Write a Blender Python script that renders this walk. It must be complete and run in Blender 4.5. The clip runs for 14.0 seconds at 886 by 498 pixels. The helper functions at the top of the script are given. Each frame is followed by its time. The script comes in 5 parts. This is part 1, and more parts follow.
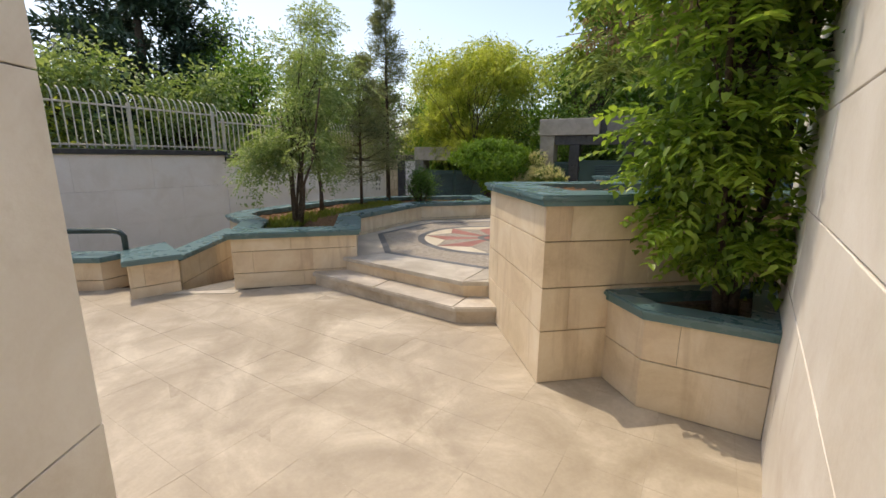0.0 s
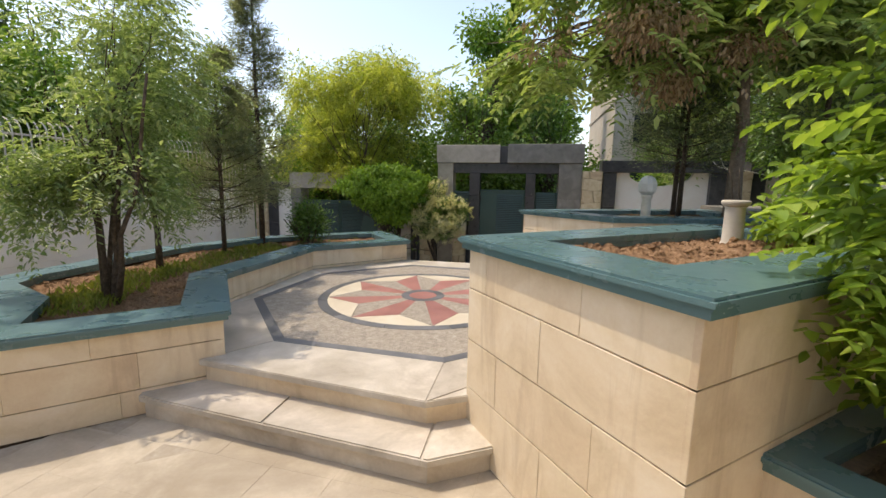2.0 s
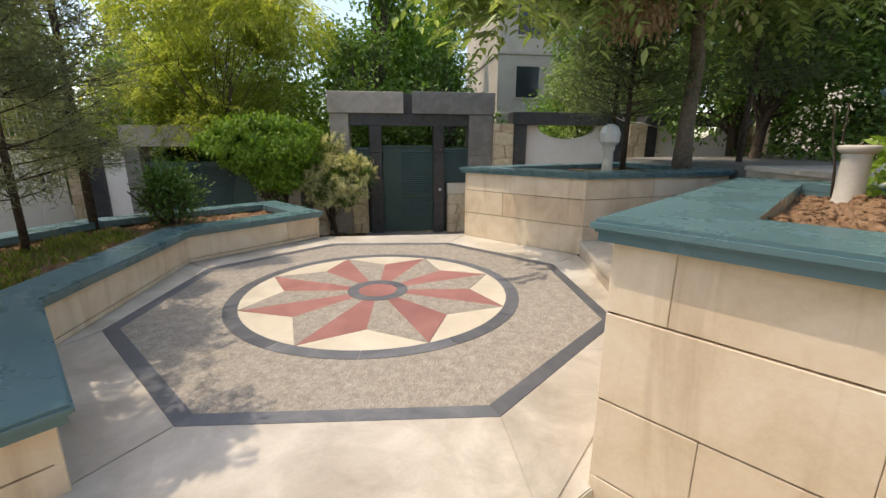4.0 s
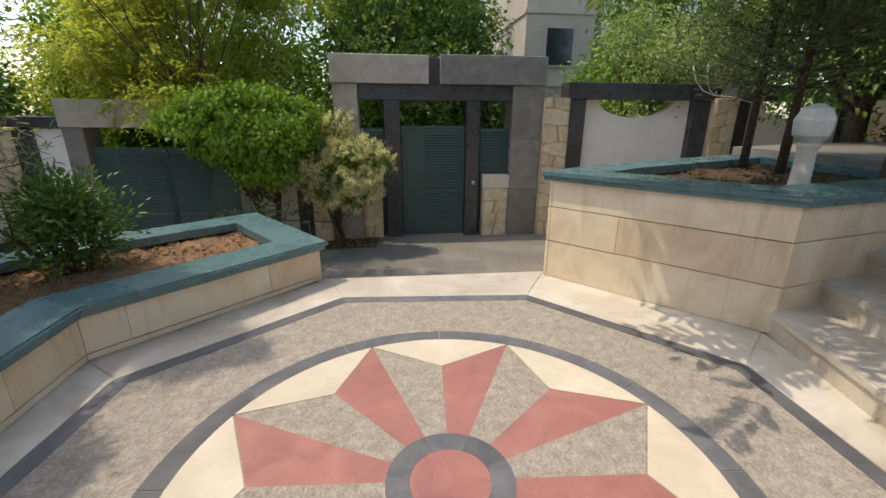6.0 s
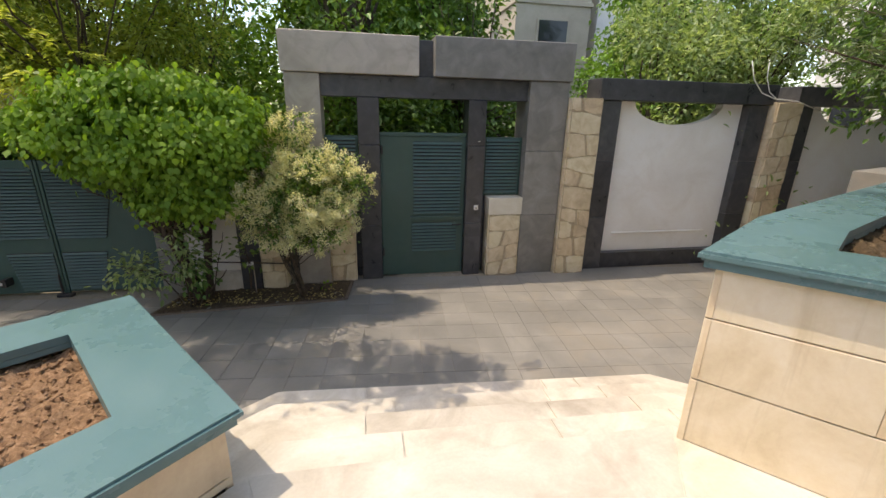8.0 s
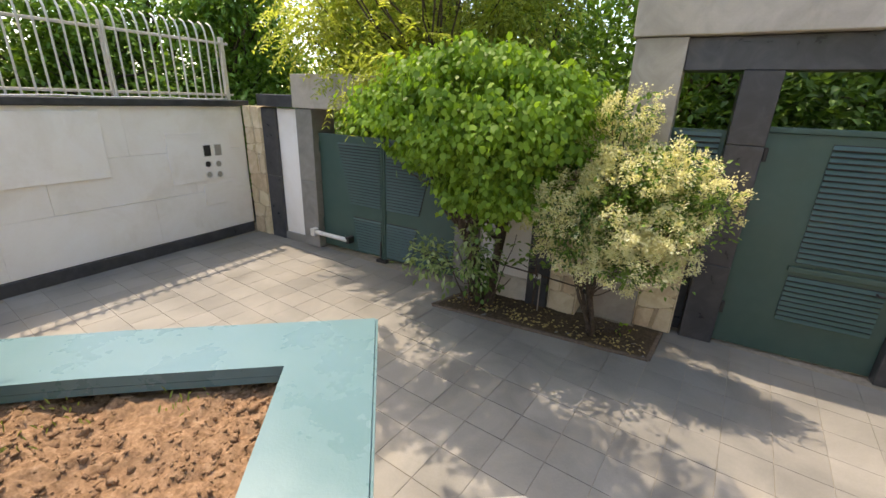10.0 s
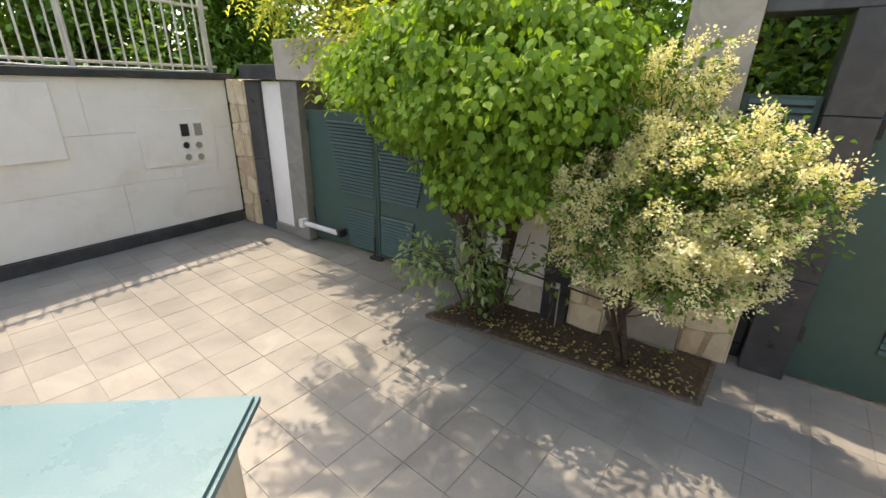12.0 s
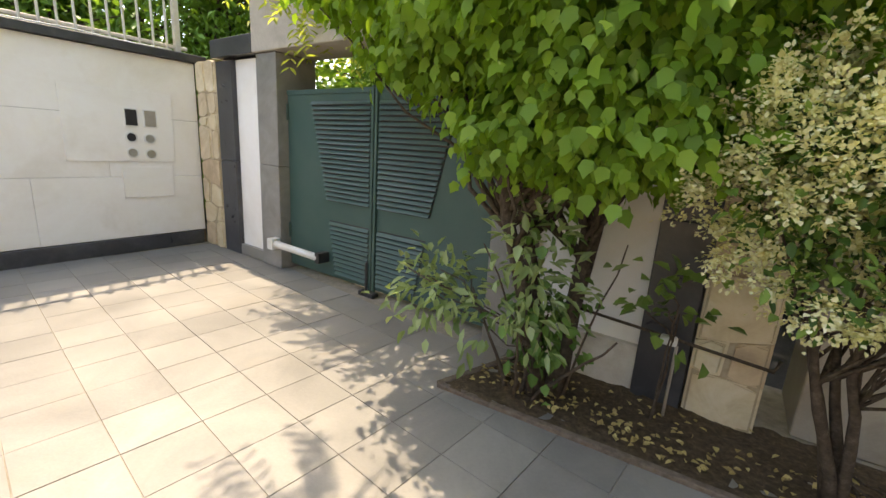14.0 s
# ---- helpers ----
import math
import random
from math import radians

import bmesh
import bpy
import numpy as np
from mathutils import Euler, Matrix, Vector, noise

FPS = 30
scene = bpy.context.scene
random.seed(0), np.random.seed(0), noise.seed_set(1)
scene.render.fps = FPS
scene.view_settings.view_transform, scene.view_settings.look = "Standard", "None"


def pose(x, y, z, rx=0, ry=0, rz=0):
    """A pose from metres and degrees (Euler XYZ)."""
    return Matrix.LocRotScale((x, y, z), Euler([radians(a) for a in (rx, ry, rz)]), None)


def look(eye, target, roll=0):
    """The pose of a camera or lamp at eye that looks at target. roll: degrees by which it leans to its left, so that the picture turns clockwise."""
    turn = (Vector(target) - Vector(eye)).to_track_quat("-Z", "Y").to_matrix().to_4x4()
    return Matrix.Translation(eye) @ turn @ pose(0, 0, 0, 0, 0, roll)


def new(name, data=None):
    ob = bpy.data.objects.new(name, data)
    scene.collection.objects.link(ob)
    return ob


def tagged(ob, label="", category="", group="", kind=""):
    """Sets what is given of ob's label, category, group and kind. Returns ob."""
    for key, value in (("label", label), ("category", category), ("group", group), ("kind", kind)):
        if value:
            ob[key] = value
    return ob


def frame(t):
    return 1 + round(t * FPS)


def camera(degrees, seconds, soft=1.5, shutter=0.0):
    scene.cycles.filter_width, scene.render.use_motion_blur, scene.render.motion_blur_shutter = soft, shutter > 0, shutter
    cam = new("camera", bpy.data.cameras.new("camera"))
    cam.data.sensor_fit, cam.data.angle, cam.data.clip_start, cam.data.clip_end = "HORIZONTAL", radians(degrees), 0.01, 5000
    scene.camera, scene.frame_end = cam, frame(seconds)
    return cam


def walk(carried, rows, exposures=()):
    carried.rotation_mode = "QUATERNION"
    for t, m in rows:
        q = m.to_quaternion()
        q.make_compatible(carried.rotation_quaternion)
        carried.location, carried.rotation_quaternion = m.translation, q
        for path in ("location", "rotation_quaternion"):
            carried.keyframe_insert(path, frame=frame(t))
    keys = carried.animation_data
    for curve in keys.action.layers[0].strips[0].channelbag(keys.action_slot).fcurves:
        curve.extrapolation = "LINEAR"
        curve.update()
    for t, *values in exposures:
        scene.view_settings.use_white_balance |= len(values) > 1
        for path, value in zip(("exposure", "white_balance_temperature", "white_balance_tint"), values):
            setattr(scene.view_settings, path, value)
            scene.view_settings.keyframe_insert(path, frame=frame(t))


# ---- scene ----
cam = camera(93.1, 14.0)
PATH = [
    (0, (-0.438, -0.792, 1.638), (-1.365, 0.928, 1.214), 0.4),
    (0.5, (-0.765, -0.362, 1.724), (-1.537, 1.442, 1.339), 0.9),
    (1, (-1.091, 0.041, 1.749), (-1.787, 1.884, 1.403), 1.4),
    (1.5, (-1.404, 0.404, 1.739), (-2.02, 2.279, 1.416), 1.3),
    (2, (-1.738, 0.658, 1.717), (-2.109, 2.599, 1.414), 0.9),
    (2.5, (-2.008, 0.9, 1.699), (-2.125, 2.872, 1.389), 0.6),
    (3, (-2.27, 1.253, 1.661), (-2.184, 3.221, 1.312), 0.2),
    (3.2, (-2.384, 1.341, 1.662), (-2.224, 3.302, 1.301), 0.6),
    (5.3, (-3.110, 3.520, 1.581), (-2.846, 5.386, 0.911), 0.5),
    (5.5, (-3.074, 3.747, 1.597), (-2.836, 5.621, 0.941), 0.4),
    (6, (-3.130, 4.261, 1.788), (-2.903, 6.154, 1.181), 0.4),
    (6.5, (-3.211, 4.780, 1.823), (-2.938, 6.677, 1.252), 0.4),
    (7, (-3.190, 5.368, 1.814), (-2.852, 7.254, 1.242), 0.7),
    (7.5, (-3.248, 5.918, 1.829), (-2.847, 7.788, 1.245), 1.2),
    (8, (-3.221, 6.413, 1.848), (-2.856, 8.283, 1.238), 1.3),
    (8.5, (-3.177, 6.865, 1.785), (-3.065, 8.754, 1.136), 0.7),
    (9, (-3.471, 7.212, 1.749), (-3.803, 9.074, 1.100), -0.5),
    (9.2, (-3.497, 7.345, 1.719), (-4.113, 9.150, 1.116), 0.2),
    (11.3, (-3.696, 8.193, 1.736), (-4.712, 9.733, 0.962), 1.6),
    (11.5, (-3.721, 8.274, 1.723), (-4.730, 9.826, 0.965), 2.0),
    (12, (-3.730, 8.657, 1.558), (-4.747, 10.216, 0.827), 1.6),
    (12.5, (-3.821, 8.984, 1.367), (-4.852, 10.540, 0.649), 2.1),
    (13, (-4.026, 9.248, 1.184), (-5.078, 10.800, 0.488), 3.1),
    (13.5, (-4.237, 9.424, 1.019), (-5.311, 10.984, 0.376), 4.3),
    (14, (-4.589, 9.758, 0.779), (-5.686, 11.363, 0.312), 3.6),
]
walk(cam, [(t, look(eye, target, roll)) for t, eye, target, roll in PATH], [(0.0, 0.84, 7650, 13), (1.5, 1.02, 7700, 13), (3.2, 1.1, 7650, 13), (5.3, 0.98, 7550, 12), (7.5, 1.28, 7600, 13), (9.2, 1.8, 7750, 14), (11.3, 2.05, 7850, 13), (12.5, 2.2, 8000, 13), (14.0, 2.5, 8300, 13)])

# ---- light ----
SUN_TO = Vector((-0.47, 0.13, 1.0)).normalized()
sun_data = bpy.data.lights.new("sun", "SUN")
sun_data.energy, sun_data.angle, sun_data.color = 1.42, radians(0.53), (1.0, 0.93, 0.82)
sun = new("sun", sun_data)
sun.matrix_world = look((0, 0, 12), Vector((0, 0, 12)) - SUN_TO)
world = bpy.data.worlds.new("sky")
scene.world = world
world.use_nodes = True
sky = world.node_tree.nodes.new("ShaderNodeTexSky")
sky.sky_type, sky.sun_disc = "NISHITA", False
sky.sun_elevation = math.asin(SUN_TO.z)
sky.sun_rotation = math.atan2(SUN_TO.x, SUN_TO.y)
sky.air_density, sky.dust_density, sky.altitude = 1.0, 2.0, 400
back = world.node_tree.nodes["Background"]
back.inputs["Strength"].default_value = 0.15
world.node_tree.links.new(sky.outputs[0], back.inputs[0])


# ---- materials ----
def material(name, rough=0.6, metal=0.0, spec=0.5):
    m = bpy.data.materials.new(name)
    m.use_nodes = True
    b = m.node_tree.nodes["Principled BSDF"]
    b.inputs["Roughness"].default_value, b.inputs["Metallic"].default_value = rough, metal
    b.inputs["Specular IOR Level"].default_value = spec
    return m, m.node_tree, b


def add(tree, kind, **sockets):
    n = tree.nodes.new(kind)
    for key, value in sockets.items():
        n.inputs[key.replace("_", " ")].default_value = value
    return n


def ramp(tree, fac, stops):
    r = tree.nodes.new("ShaderNodeValToRGB")
    while len(r.color_ramp.elements) < len(stops):
        r.color_ramp.elements.new(0.5)
    for e, (at, c) in zip(r.color_ramp.elements, stops):
        e.position, e.color = at, (*c, 1)
    tree.links.new(fac, r.inputs[0])
    return r.outputs[0]


def mix(tree, fac, a, b, blend="MIX"):
    n = tree.nodes.new("ShaderNodeMix")
    n.data_type, n.blend_type = "RGBA", blend
    for slot, v in ((0, fac), (6, a), (7, b)):
        if isinstance(v, (int, float)):
            n.inputs[slot].default_value = v
        elif isinstance(v, tuple):
            n.inputs[slot].default_value = (*v, 1)
        else:
            tree.links.new(v, n.inputs[slot])
    return n.outputs[2]


def place(tree):
    """Coordinates in world metres, so that grain runs on across pieces."""
    return tree.nodes.new("ShaderNodeNewGeometry").outputs["Position"]


def bump(tree, b, height, strength, distance=0.01):
    n = add(tree, "ShaderNodeBump", Strength=strength, Distance=distance)
    tree.links.new(height, n.inputs["Height"])
    tree.links.new(n.outputs[0], b.inputs["Normal"])


def noise_of(tree, scale, detail=5.0, rough=0.6, vec=None, distort=0.0):
    n = add(tree, "ShaderNodeTexNoise", Scale=scale, Detail=detail, Roughness=rough, Distortion=distort)
    tree.links.new(vec or place(tree), n.inputs["Vector"])
    return n.outputs["Fac"]


def stone(name, dark, mid, light, scale=3.0, rough=0.6, fine=60.0, stain=None, vary=0.12, relief=0.25, streaks=False, soiled=0.55, start=0.52):
    """Natural stone: broad clouds, veins or drips, fine grain, and a shift of tone from piece to piece."""
    m, t, b = material(name, rough)
    cloud = noise_of(t, scale, 6, 0.62, distort=0.8)
    col = ramp(t, cloud, [(0.3, dark), (0.5, mid), (0.7, light)])
    grain = noise_of(t, fine, 3, 0.7)
    col = mix(t, 0.25, col, ramp(t, grain, [(0.35, (0.45, 0.45, 0.45)), (0.65, (0.6, 0.6, 0.6))]), "OVERLAY")
    if stain:
        vec = place(t)
        if streaks:
            mp = t.nodes.new("ShaderNodeMapping")
            mp.inputs["Scale"].default_value = (5.0, 5.0, 0.5)
            t.links.new(vec, mp.inputs[0])
            vec = mp.outputs[0]
        s = noise_of(t, 1.3, 5, 0.65, vec=vec, distort=0.5)
        f = ramp(t, s, [(start, (0, 0, 0)), (start + 0.2, (soiled,) * 3)])
        col = mix(t, f, col, stain)
    info = t.nodes.new("ShaderNodeObjectInfo")
    tone = ramp(t, info.outputs["Random"], [(0.0, (0.5 - vary,) * 3), (1.0, (0.5 + vary,) * 3)])
    col = mix(t, 1.0, col, tone, "OVERLAY")
    t.links.new(col, b.inputs["Base Color"])
    r = ramp(t, cloud, [(0.3, (rough - 0.1,) * 3), (0.7, (rough + 0.12,) * 3)])
    t.links.new(r, b.inputs["Roughness"])
    bump(t, b, grain, relief, 0.004)
    return m


def painted(name, colour, worn, rough=0.4, metal=0.0, scale=7.0, amount=0.5, dust=(0.45, 0.4, 0.33), dust_amount=0.15):
    m, t, b = material(name, rough, metal)
    n = noise_of(t, scale, 6, 0.65)
    col = mix(t, ramp(t, n, [(0.42, (0, 0, 0)), (0.7, (amount,) * 3)]), colour, worn)
    d = noise_of(t, 1.7, 6, 0.7)
    col = mix(t, ramp(t, d, [(0.4, (0, 0, 0)), (0.8, (dust_amount,) * 3)]), col, dust)
    t.links.new(col, b.inputs["Base Color"])
    t.links.new(ramp(t, n, [(0.3, (rough - 0.08,) * 3), (0.75, (rough + 0.2,) * 3)]), b.inputs["Roughness"])
    bump(t, b, noise_of(t, 120, 2), 0.12, 0.003)
    return m


def leafy(name, shade, mid, sunny, gloss=0.45, through_light=0.35, speck=None):
    m, t, b = material(name, gloss, 0, 0.35)
    g = t.nodes.new("ShaderNodeNewGeometry")
    col = ramp(t, g.outputs["Random Per Island"], [(0.0, shade), (0.5, mid), (0.92, sunny), (1.0, sunny)])
    big = noise_of(t, 1.1, 3, 0.6)
    col = mix(t, ramp(t, big, [(0.35, (0, 0, 0)), (0.7, (0.6, 0.6, 0.6))]), col, sunny)
    if speck:
        s = noise_of(t, 15, 2, 0.5)
        col = mix(t, ramp(t, s, [(0.54, (0, 0, 0)), (0.62, (1, 1, 1))]), col, speck)
    t.links.new(col, b.inputs["Base Color"])
    tr = t.nodes.new("ShaderNodeBsdfTranslucent")
    t.links.new(mix(t, 1.0, col, (1.0, 1.0, 0.45), "MULTIPLY"), tr.inputs["Color"])
    ms = t.nodes.new("ShaderNodeMixShader")
    ms.inputs[0].default_value = through_light
    t.links.new(b.outputs[0], ms.inputs[1])
    t.links.new(tr.outputs[0], ms.inputs[2])
    t.links.new(ms.outputs[0], t.nodes["Material Output"].inputs["Surface"])
    return m


def ground_like(name, a, b_, c, scale, relief, pebble=0.0, rough=0.95):
    m, t, b = material(name, rough, 0, 0.2)
    n = noise_of(t, scale, 8, 0.7)
    col = ramp(t, n, [(0.3, a), (0.52, b_), (0.72, c)])
    h = n
    if pebble:
        v = add(t, "ShaderNodeTexVoronoi", Scale=pebble)
        t.links.new(place(t), v.inputs["Vector"])
        col = mix(t, 0.4, col, ramp(t, v.outputs["Color"], [(0.2, a), (0.5, b_), (0.85, c)]))
        h = v.outputs["Distance"]
    t.links.new(col, b.inputs["Base Color"])
    bump(t, b, h, relief, 0.02)
    return m


LIMESTONE = stone("limestone", (0.59, 0.462, 0.305), (0.71, 0.58, 0.41), (0.78, 0.67, 0.505), 2.2, 0.6, 45, stain=(0.37, 0.25, 0.145), vary=0.05, streaks=True, soiled=0.45, start=0.535)
HOUSE_STONE = stone("house stone", (0.68, 0.63, 0.55), (0.75, 0.71, 0.64), (0.80, 0.77, 0.71), 2.0, 0.6, 50, stain=(0.54, 0.46, 0.37), vary=0.05)
JOINT = ground_like("joint mortar", (0.10, 0.08, 0.06), (0.16, 0.12, 0.09), (0.2, 0.16, 0.12), 30, 0.2)
TERRACE = stone("terrace paving", (0.315, 0.268, 0.20), (0.41, 0.356, 0.278), (0.57, 0.51, 0.41), 1.5, 0.5, 40, stain=(0.28, 0.23, 0.165), vary=0.012, soiled=0.65, start=0.48)
COURT = stone("court paving", (0.155, 0.147, 0.132), (0.20, 0.19, 0.17), (0.255, 0.238, 0.21), 1.6, 0.5, 60, stain=(0.25, 0.215, 0.168), vary=0.05)
PAVING_JOINT = ground_like("paving joint", (0.22, 0.19, 0.15), (0.30, 0.26, 0.205), (0.37, 0.32, 0.26), 18, 0.2)
TERRACE_JOINT = ground_like("terrace joint", (0.33, 0.285, 0.222), (0.40, 0.352, 0.283), (0.47, 0.42, 0.345), 18, 0.1)
MARBLE = stone("cream marble", (0.44, 0.39, 0.318), (0.54, 0.492, 0.415), (0.65, 0.60, 0.525), 2.5, 0.42, 60, stain=(0.29, 0.238, 0.178), vary=0.06, relief=0.1, soiled=0.7, start=0.49)
RISER = stone("soiled step riser", (0.42, 0.355, 0.27), (0.53, 0.46, 0.365), (0.62, 0.555, 0.46), 4.0, 0.6, 50, stain=(0.22, 0.165, 0.11), vary=0.05, soiled=0.6, start=0.48)
STAR_CREAM = stone("inlay cream", (0.56, 0.49, 0.375), (0.62, 0.55, 0.43), (0.67, 0.61, 0.49), 4, 0.5, 60, vary=0.03, relief=0.1)
STAR_RED = stone("inlay red", (0.28, 0.115, 0.10), (0.335, 0.145, 0.125), (0.39, 0.18, 0.155), 5, 0.5, 60, vary=0.05, relief=0.1)
INLAY_DARK = stone("inlay slate", (0.085, 0.09, 0.10), (0.12, 0.125, 0.135), (0.17, 0.17, 0.18), 6, 0.5, 60, vary=0.1, relief=0.15)
WASHED = ground_like("washed gravel concrete", (0.235, 0.205, 0.17), (0.355, 0.318, 0.268), (0.50, 0.46, 0.40), 14, 0.4, 85.0, 0.8)
RENDER = stone("white wall facing", (0.79, 0.745, 0.675), (0.84, 0.80, 0.74), (0.87, 0.845, 0.80), 1.2, 0.75, 30, stain=(0.70, 0.64, 0.55), vary=0.03, relief=0.15)
GREEN_COPE = painted("green coping paint", (0.09, 0.178, 0.192), (0.125, 0.225, 0.242), 0.25, 0.0, 2.5, 0.3, (0.30, 0.33, 0.32), 0.1)
GREEN_METAL = painted("green gate paint", (0.036, 0.082, 0.068), (0.05, 0.105, 0.088), 0.42, 0.0, 5.0, 0.5, (0.2, 0.2, 0.17), 0.12)
GRANITE_DARK = stone("dark granite", (0.035, 0.035, 0.039), (0.052, 0.052, 0.056), (0.08, 0.079, 0.081), 5, 0.35, 160, vary=0.1, relief=0.1)
GRANITE = stone("grey granite", (0.175, 0.165, 0.148), (0.225, 0.212, 0.19), (0.285, 0.27, 0.245), 4, 0.5, 160, stain=(0.14, 0.13, 0.11), vary=0.06)
GRANITE_WARM = stone("warm grey granite", (0.33, 0.29, 0.24), (0.40, 0.355, 0.30), (0.46, 0.415, 0.355), 4, 0.6, 160, stain=(0.27, 0.235, 0.19), vary=0.06)
RUBBLE = stone("rubble sandstone", (0.52, 0.40, 0.25), (0.65, 0.53, 0.35), (0.74, 0.63, 0.46), 5, 0.75, 40, stain=(0.42, 0.29, 0.16), vary=0.1, relief=0.5)
RUBBLE_JOINT = ground_like("rubble joint", (0.35, 0.27, 0.17), (0.45, 0.355, 0.24), (0.52, 0.425, 0.30), 20, 0.3)
SOIL = ground_like("reddish garden soil", (0.15, 0.085, 0.047), (0.29, 0.175, 0.10), (0.43, 0.285, 0.18), 38, 0.8)
BED_SOIL = ground_like("damp bed soil", (0.05, 0.033, 0.02), (0.10, 0.07, 0.042), (0.19, 0.135, 0.078), 34, 0.8)
ASPHALT = ground_like("street asphalt", (0.04, 0.04, 0.04), (0.05, 0.05, 0.05), (0.065, 0.063, 0.06), 20, 0.3)
TRUNK_BARK = ground_like("smooth brown bark", (0.12, 0.09, 0.065), (0.2, 0.155, 0.115), (0.28, 0.225, 0.17), 22, 0.6)
BARK = ground_like("bark", (0.05, 0.037, 0.027), (0.10, 0.075, 0.055), (0.17, 0.135, 0.10), 25, 0.9)
FENCE_PAINT = painted("cream fence paint", (0.66, 0.62, 0.54), (0.5, 0.42, 0.33), 0.45, 0.1, 15, 0.5)
STEEL = painted("dark handrail paint", (0.03, 0.055, 0.055), (0.05, 0.08, 0.08), 0.35, 0.3)
WHITE_METAL = painted("white enamel", (0.75, 0.74, 0.70), (0.6, 0.57, 0.5), 0.35, 0.1)
CONCRETE = stone("cast concrete", (0.46, 0.41, 0.34), (0.56, 0.51, 0.43), (0.64, 0.59, 0.51), 6, 0.8, 60, stain=(0.33, 0.28, 0.2), vary=0.05)
LAMP_GLASS = painted("milky lamp globe", (0.62, 0.62, 0.58), (0.5, 0.5, 0.45), 0.3, 0.0, 12, 0.4)
FACADE = stone("beige facade", (0.38, 0.33, 0.26), (0.45, 0.395, 0.315), (0.51, 0.45, 0.365), 1.0, 0.8, 20, vary=0.02)
PALE_FACADE = stone("pale facade", (0.7, 0.69, 0.66), (0.75, 0.74, 0.71), (0.8, 0.79, 0.77), 1.0, 0.8, 20, vary=0.02)
GLASS_DARK, _gt, _gb = material("window glass", 0.08)
_gb.inputs["Base Color"].default_value = (0.03, 0.035, 0.04, 1)
DIAL = painted("meter dial", (0.35, 0.33, 0.28), (0.25, 0.2, 0.15), 0.4)
BLACK = painted("black metal and slot shade", (0.012, 0.012, 0.013), (0.03, 0.03, 0.03), 0.5)

LEAF_MAPLE = leafy("hedge maple leaf", (0.11, 0.22, 0.03), (0.20, 0.37, 0.05), (0.33, 0.50, 0.075), 0.5, 0.55)
LEAF_PRIVET = leafy("privet leaf", (0.05, 0.11, 0.025), (0.11, 0.21, 0.045), (0.24, 0.37, 0.08), 0.35, 0.35)
BLOSSOM = leafy("cream blossom", (0.66, 0.60, 0.30), (0.84, 0.79, 0.48), (0.90, 0.87, 0.64), 0.6, 0.4)
LEAF_ASH = leafy("ash leaf", (0.11, 0.19, 0.065), (0.23, 0.34, 0.13), (0.46, 0.55, 0.30), 0.32, 0.52)
LEAF_VINE = leafy("walnut leaf", (0.05, 0.115, 0.022), (0.125, 0.24, 0.045), (0.33, 0.48, 0.11), 0.28, 0.52)
# Brighter copy of the walnut leaf, with sunlight put into its colour.
LEAF_VINE_LIT = leafy("sunlit walnut leaf", (0.11, 0.21, 0.035), (0.22, 0.37, 0.06), (0.42, 0.56, 0.13), 0.28, 0.55)
LEAF_AIL = leafy("tree of heaven leaf", (0.13, 0.22, 0.05), (0.26, 0.38, 0.10), (0.50, 0.60, 0.26), 0.35, 0.45)
LEAF_SEED = leafy("brown seed cluster", (0.24, 0.14, 0.08), (0.38, 0.25, 0.15), (0.52, 0.38, 0.24), 0.7, 0.25)
LEAF_YELLOW = leafy("yellow green leaf", (0.19, 0.28, 0.055), (0.36, 0.45, 0.095), (0.60, 0.62, 0.18), 0.42, 0.6)
LEAF_DARK = leafy("dark street tree leaf", (0.045, 0.09, 0.025), (0.09, 0.175, 0.04), (0.20, 0.34, 0.08), 0.4, 0.35)
LEAF_GREEN = leafy("street tree leaf", (0.068, 0.149, 0.027), (0.135, 0.270, 0.047), (0.257, 0.432, 0.081), 0.45, 0.35)
LEAF_PINE = leafy("pine needle", (0.13, 0.165, 0.11), (0.23, 0.27, 0.17), (0.38, 0.41, 0.27), 0.45, 0.45)
LEAF_CYPRESS = leafy("cypress spray", (0.06, 0.095, 0.05), (0.11, 0.155, 0.08), (0.22, 0.27, 0.15), 0.5, 0.3)
LEAF_CEDAR = leafy("cedar needle", (0.027, 0.054, 0.041), (0.047, 0.088, 0.061), (0.081, 0.135, 0.088), 0.5, 0.15)
LEAF_BOX = leafy("round shrub leaf", (0.041, 0.101, 0.020), (0.081, 0.176, 0.034), (0.162, 0.297, 0.068), 0.35, 0.25)
GRASS = leafy("weed leaf", (0.12, 0.17, 0.03), (0.2, 0.26, 0.05), (0.3, 0.34, 0.08), 0.5, 0.35)
DRY_LEAF = leafy("fallen dry leaf", (0.20, 0.13, 0.05), (0.38, 0.27, 0.10), (0.58, 0.47, 0.20), 0.6, 0.2)


# ---- mesh helpers ----
def mesh_of(bm, name):
    bmesh.ops.recalc_face_normals(bm, faces=bm.faces)
    me = bpy.data.meshes.new(name)
    bm.to_mesh(me)
    bm.free()
    return me


def part(name, bm, mat, parent=None, label="", smooth=False):
    """A bmesh as one mesh object under a thing or a part."""
    me = mesh_of(bm, name) if isinstance(bm, bmesh.types.BMesh) else bm
    if mat and not me.materials:
        me.materials.append(mat)
    if smooth:
        for p in me.polygons:
            p.use_smooth = True
    ob = new(name, me)
    ob.parent = parent
    return tagged(ob, label)


def thing(name, label, category, group="", kind=""):
    return tagged(new(name), label, category, group, kind)


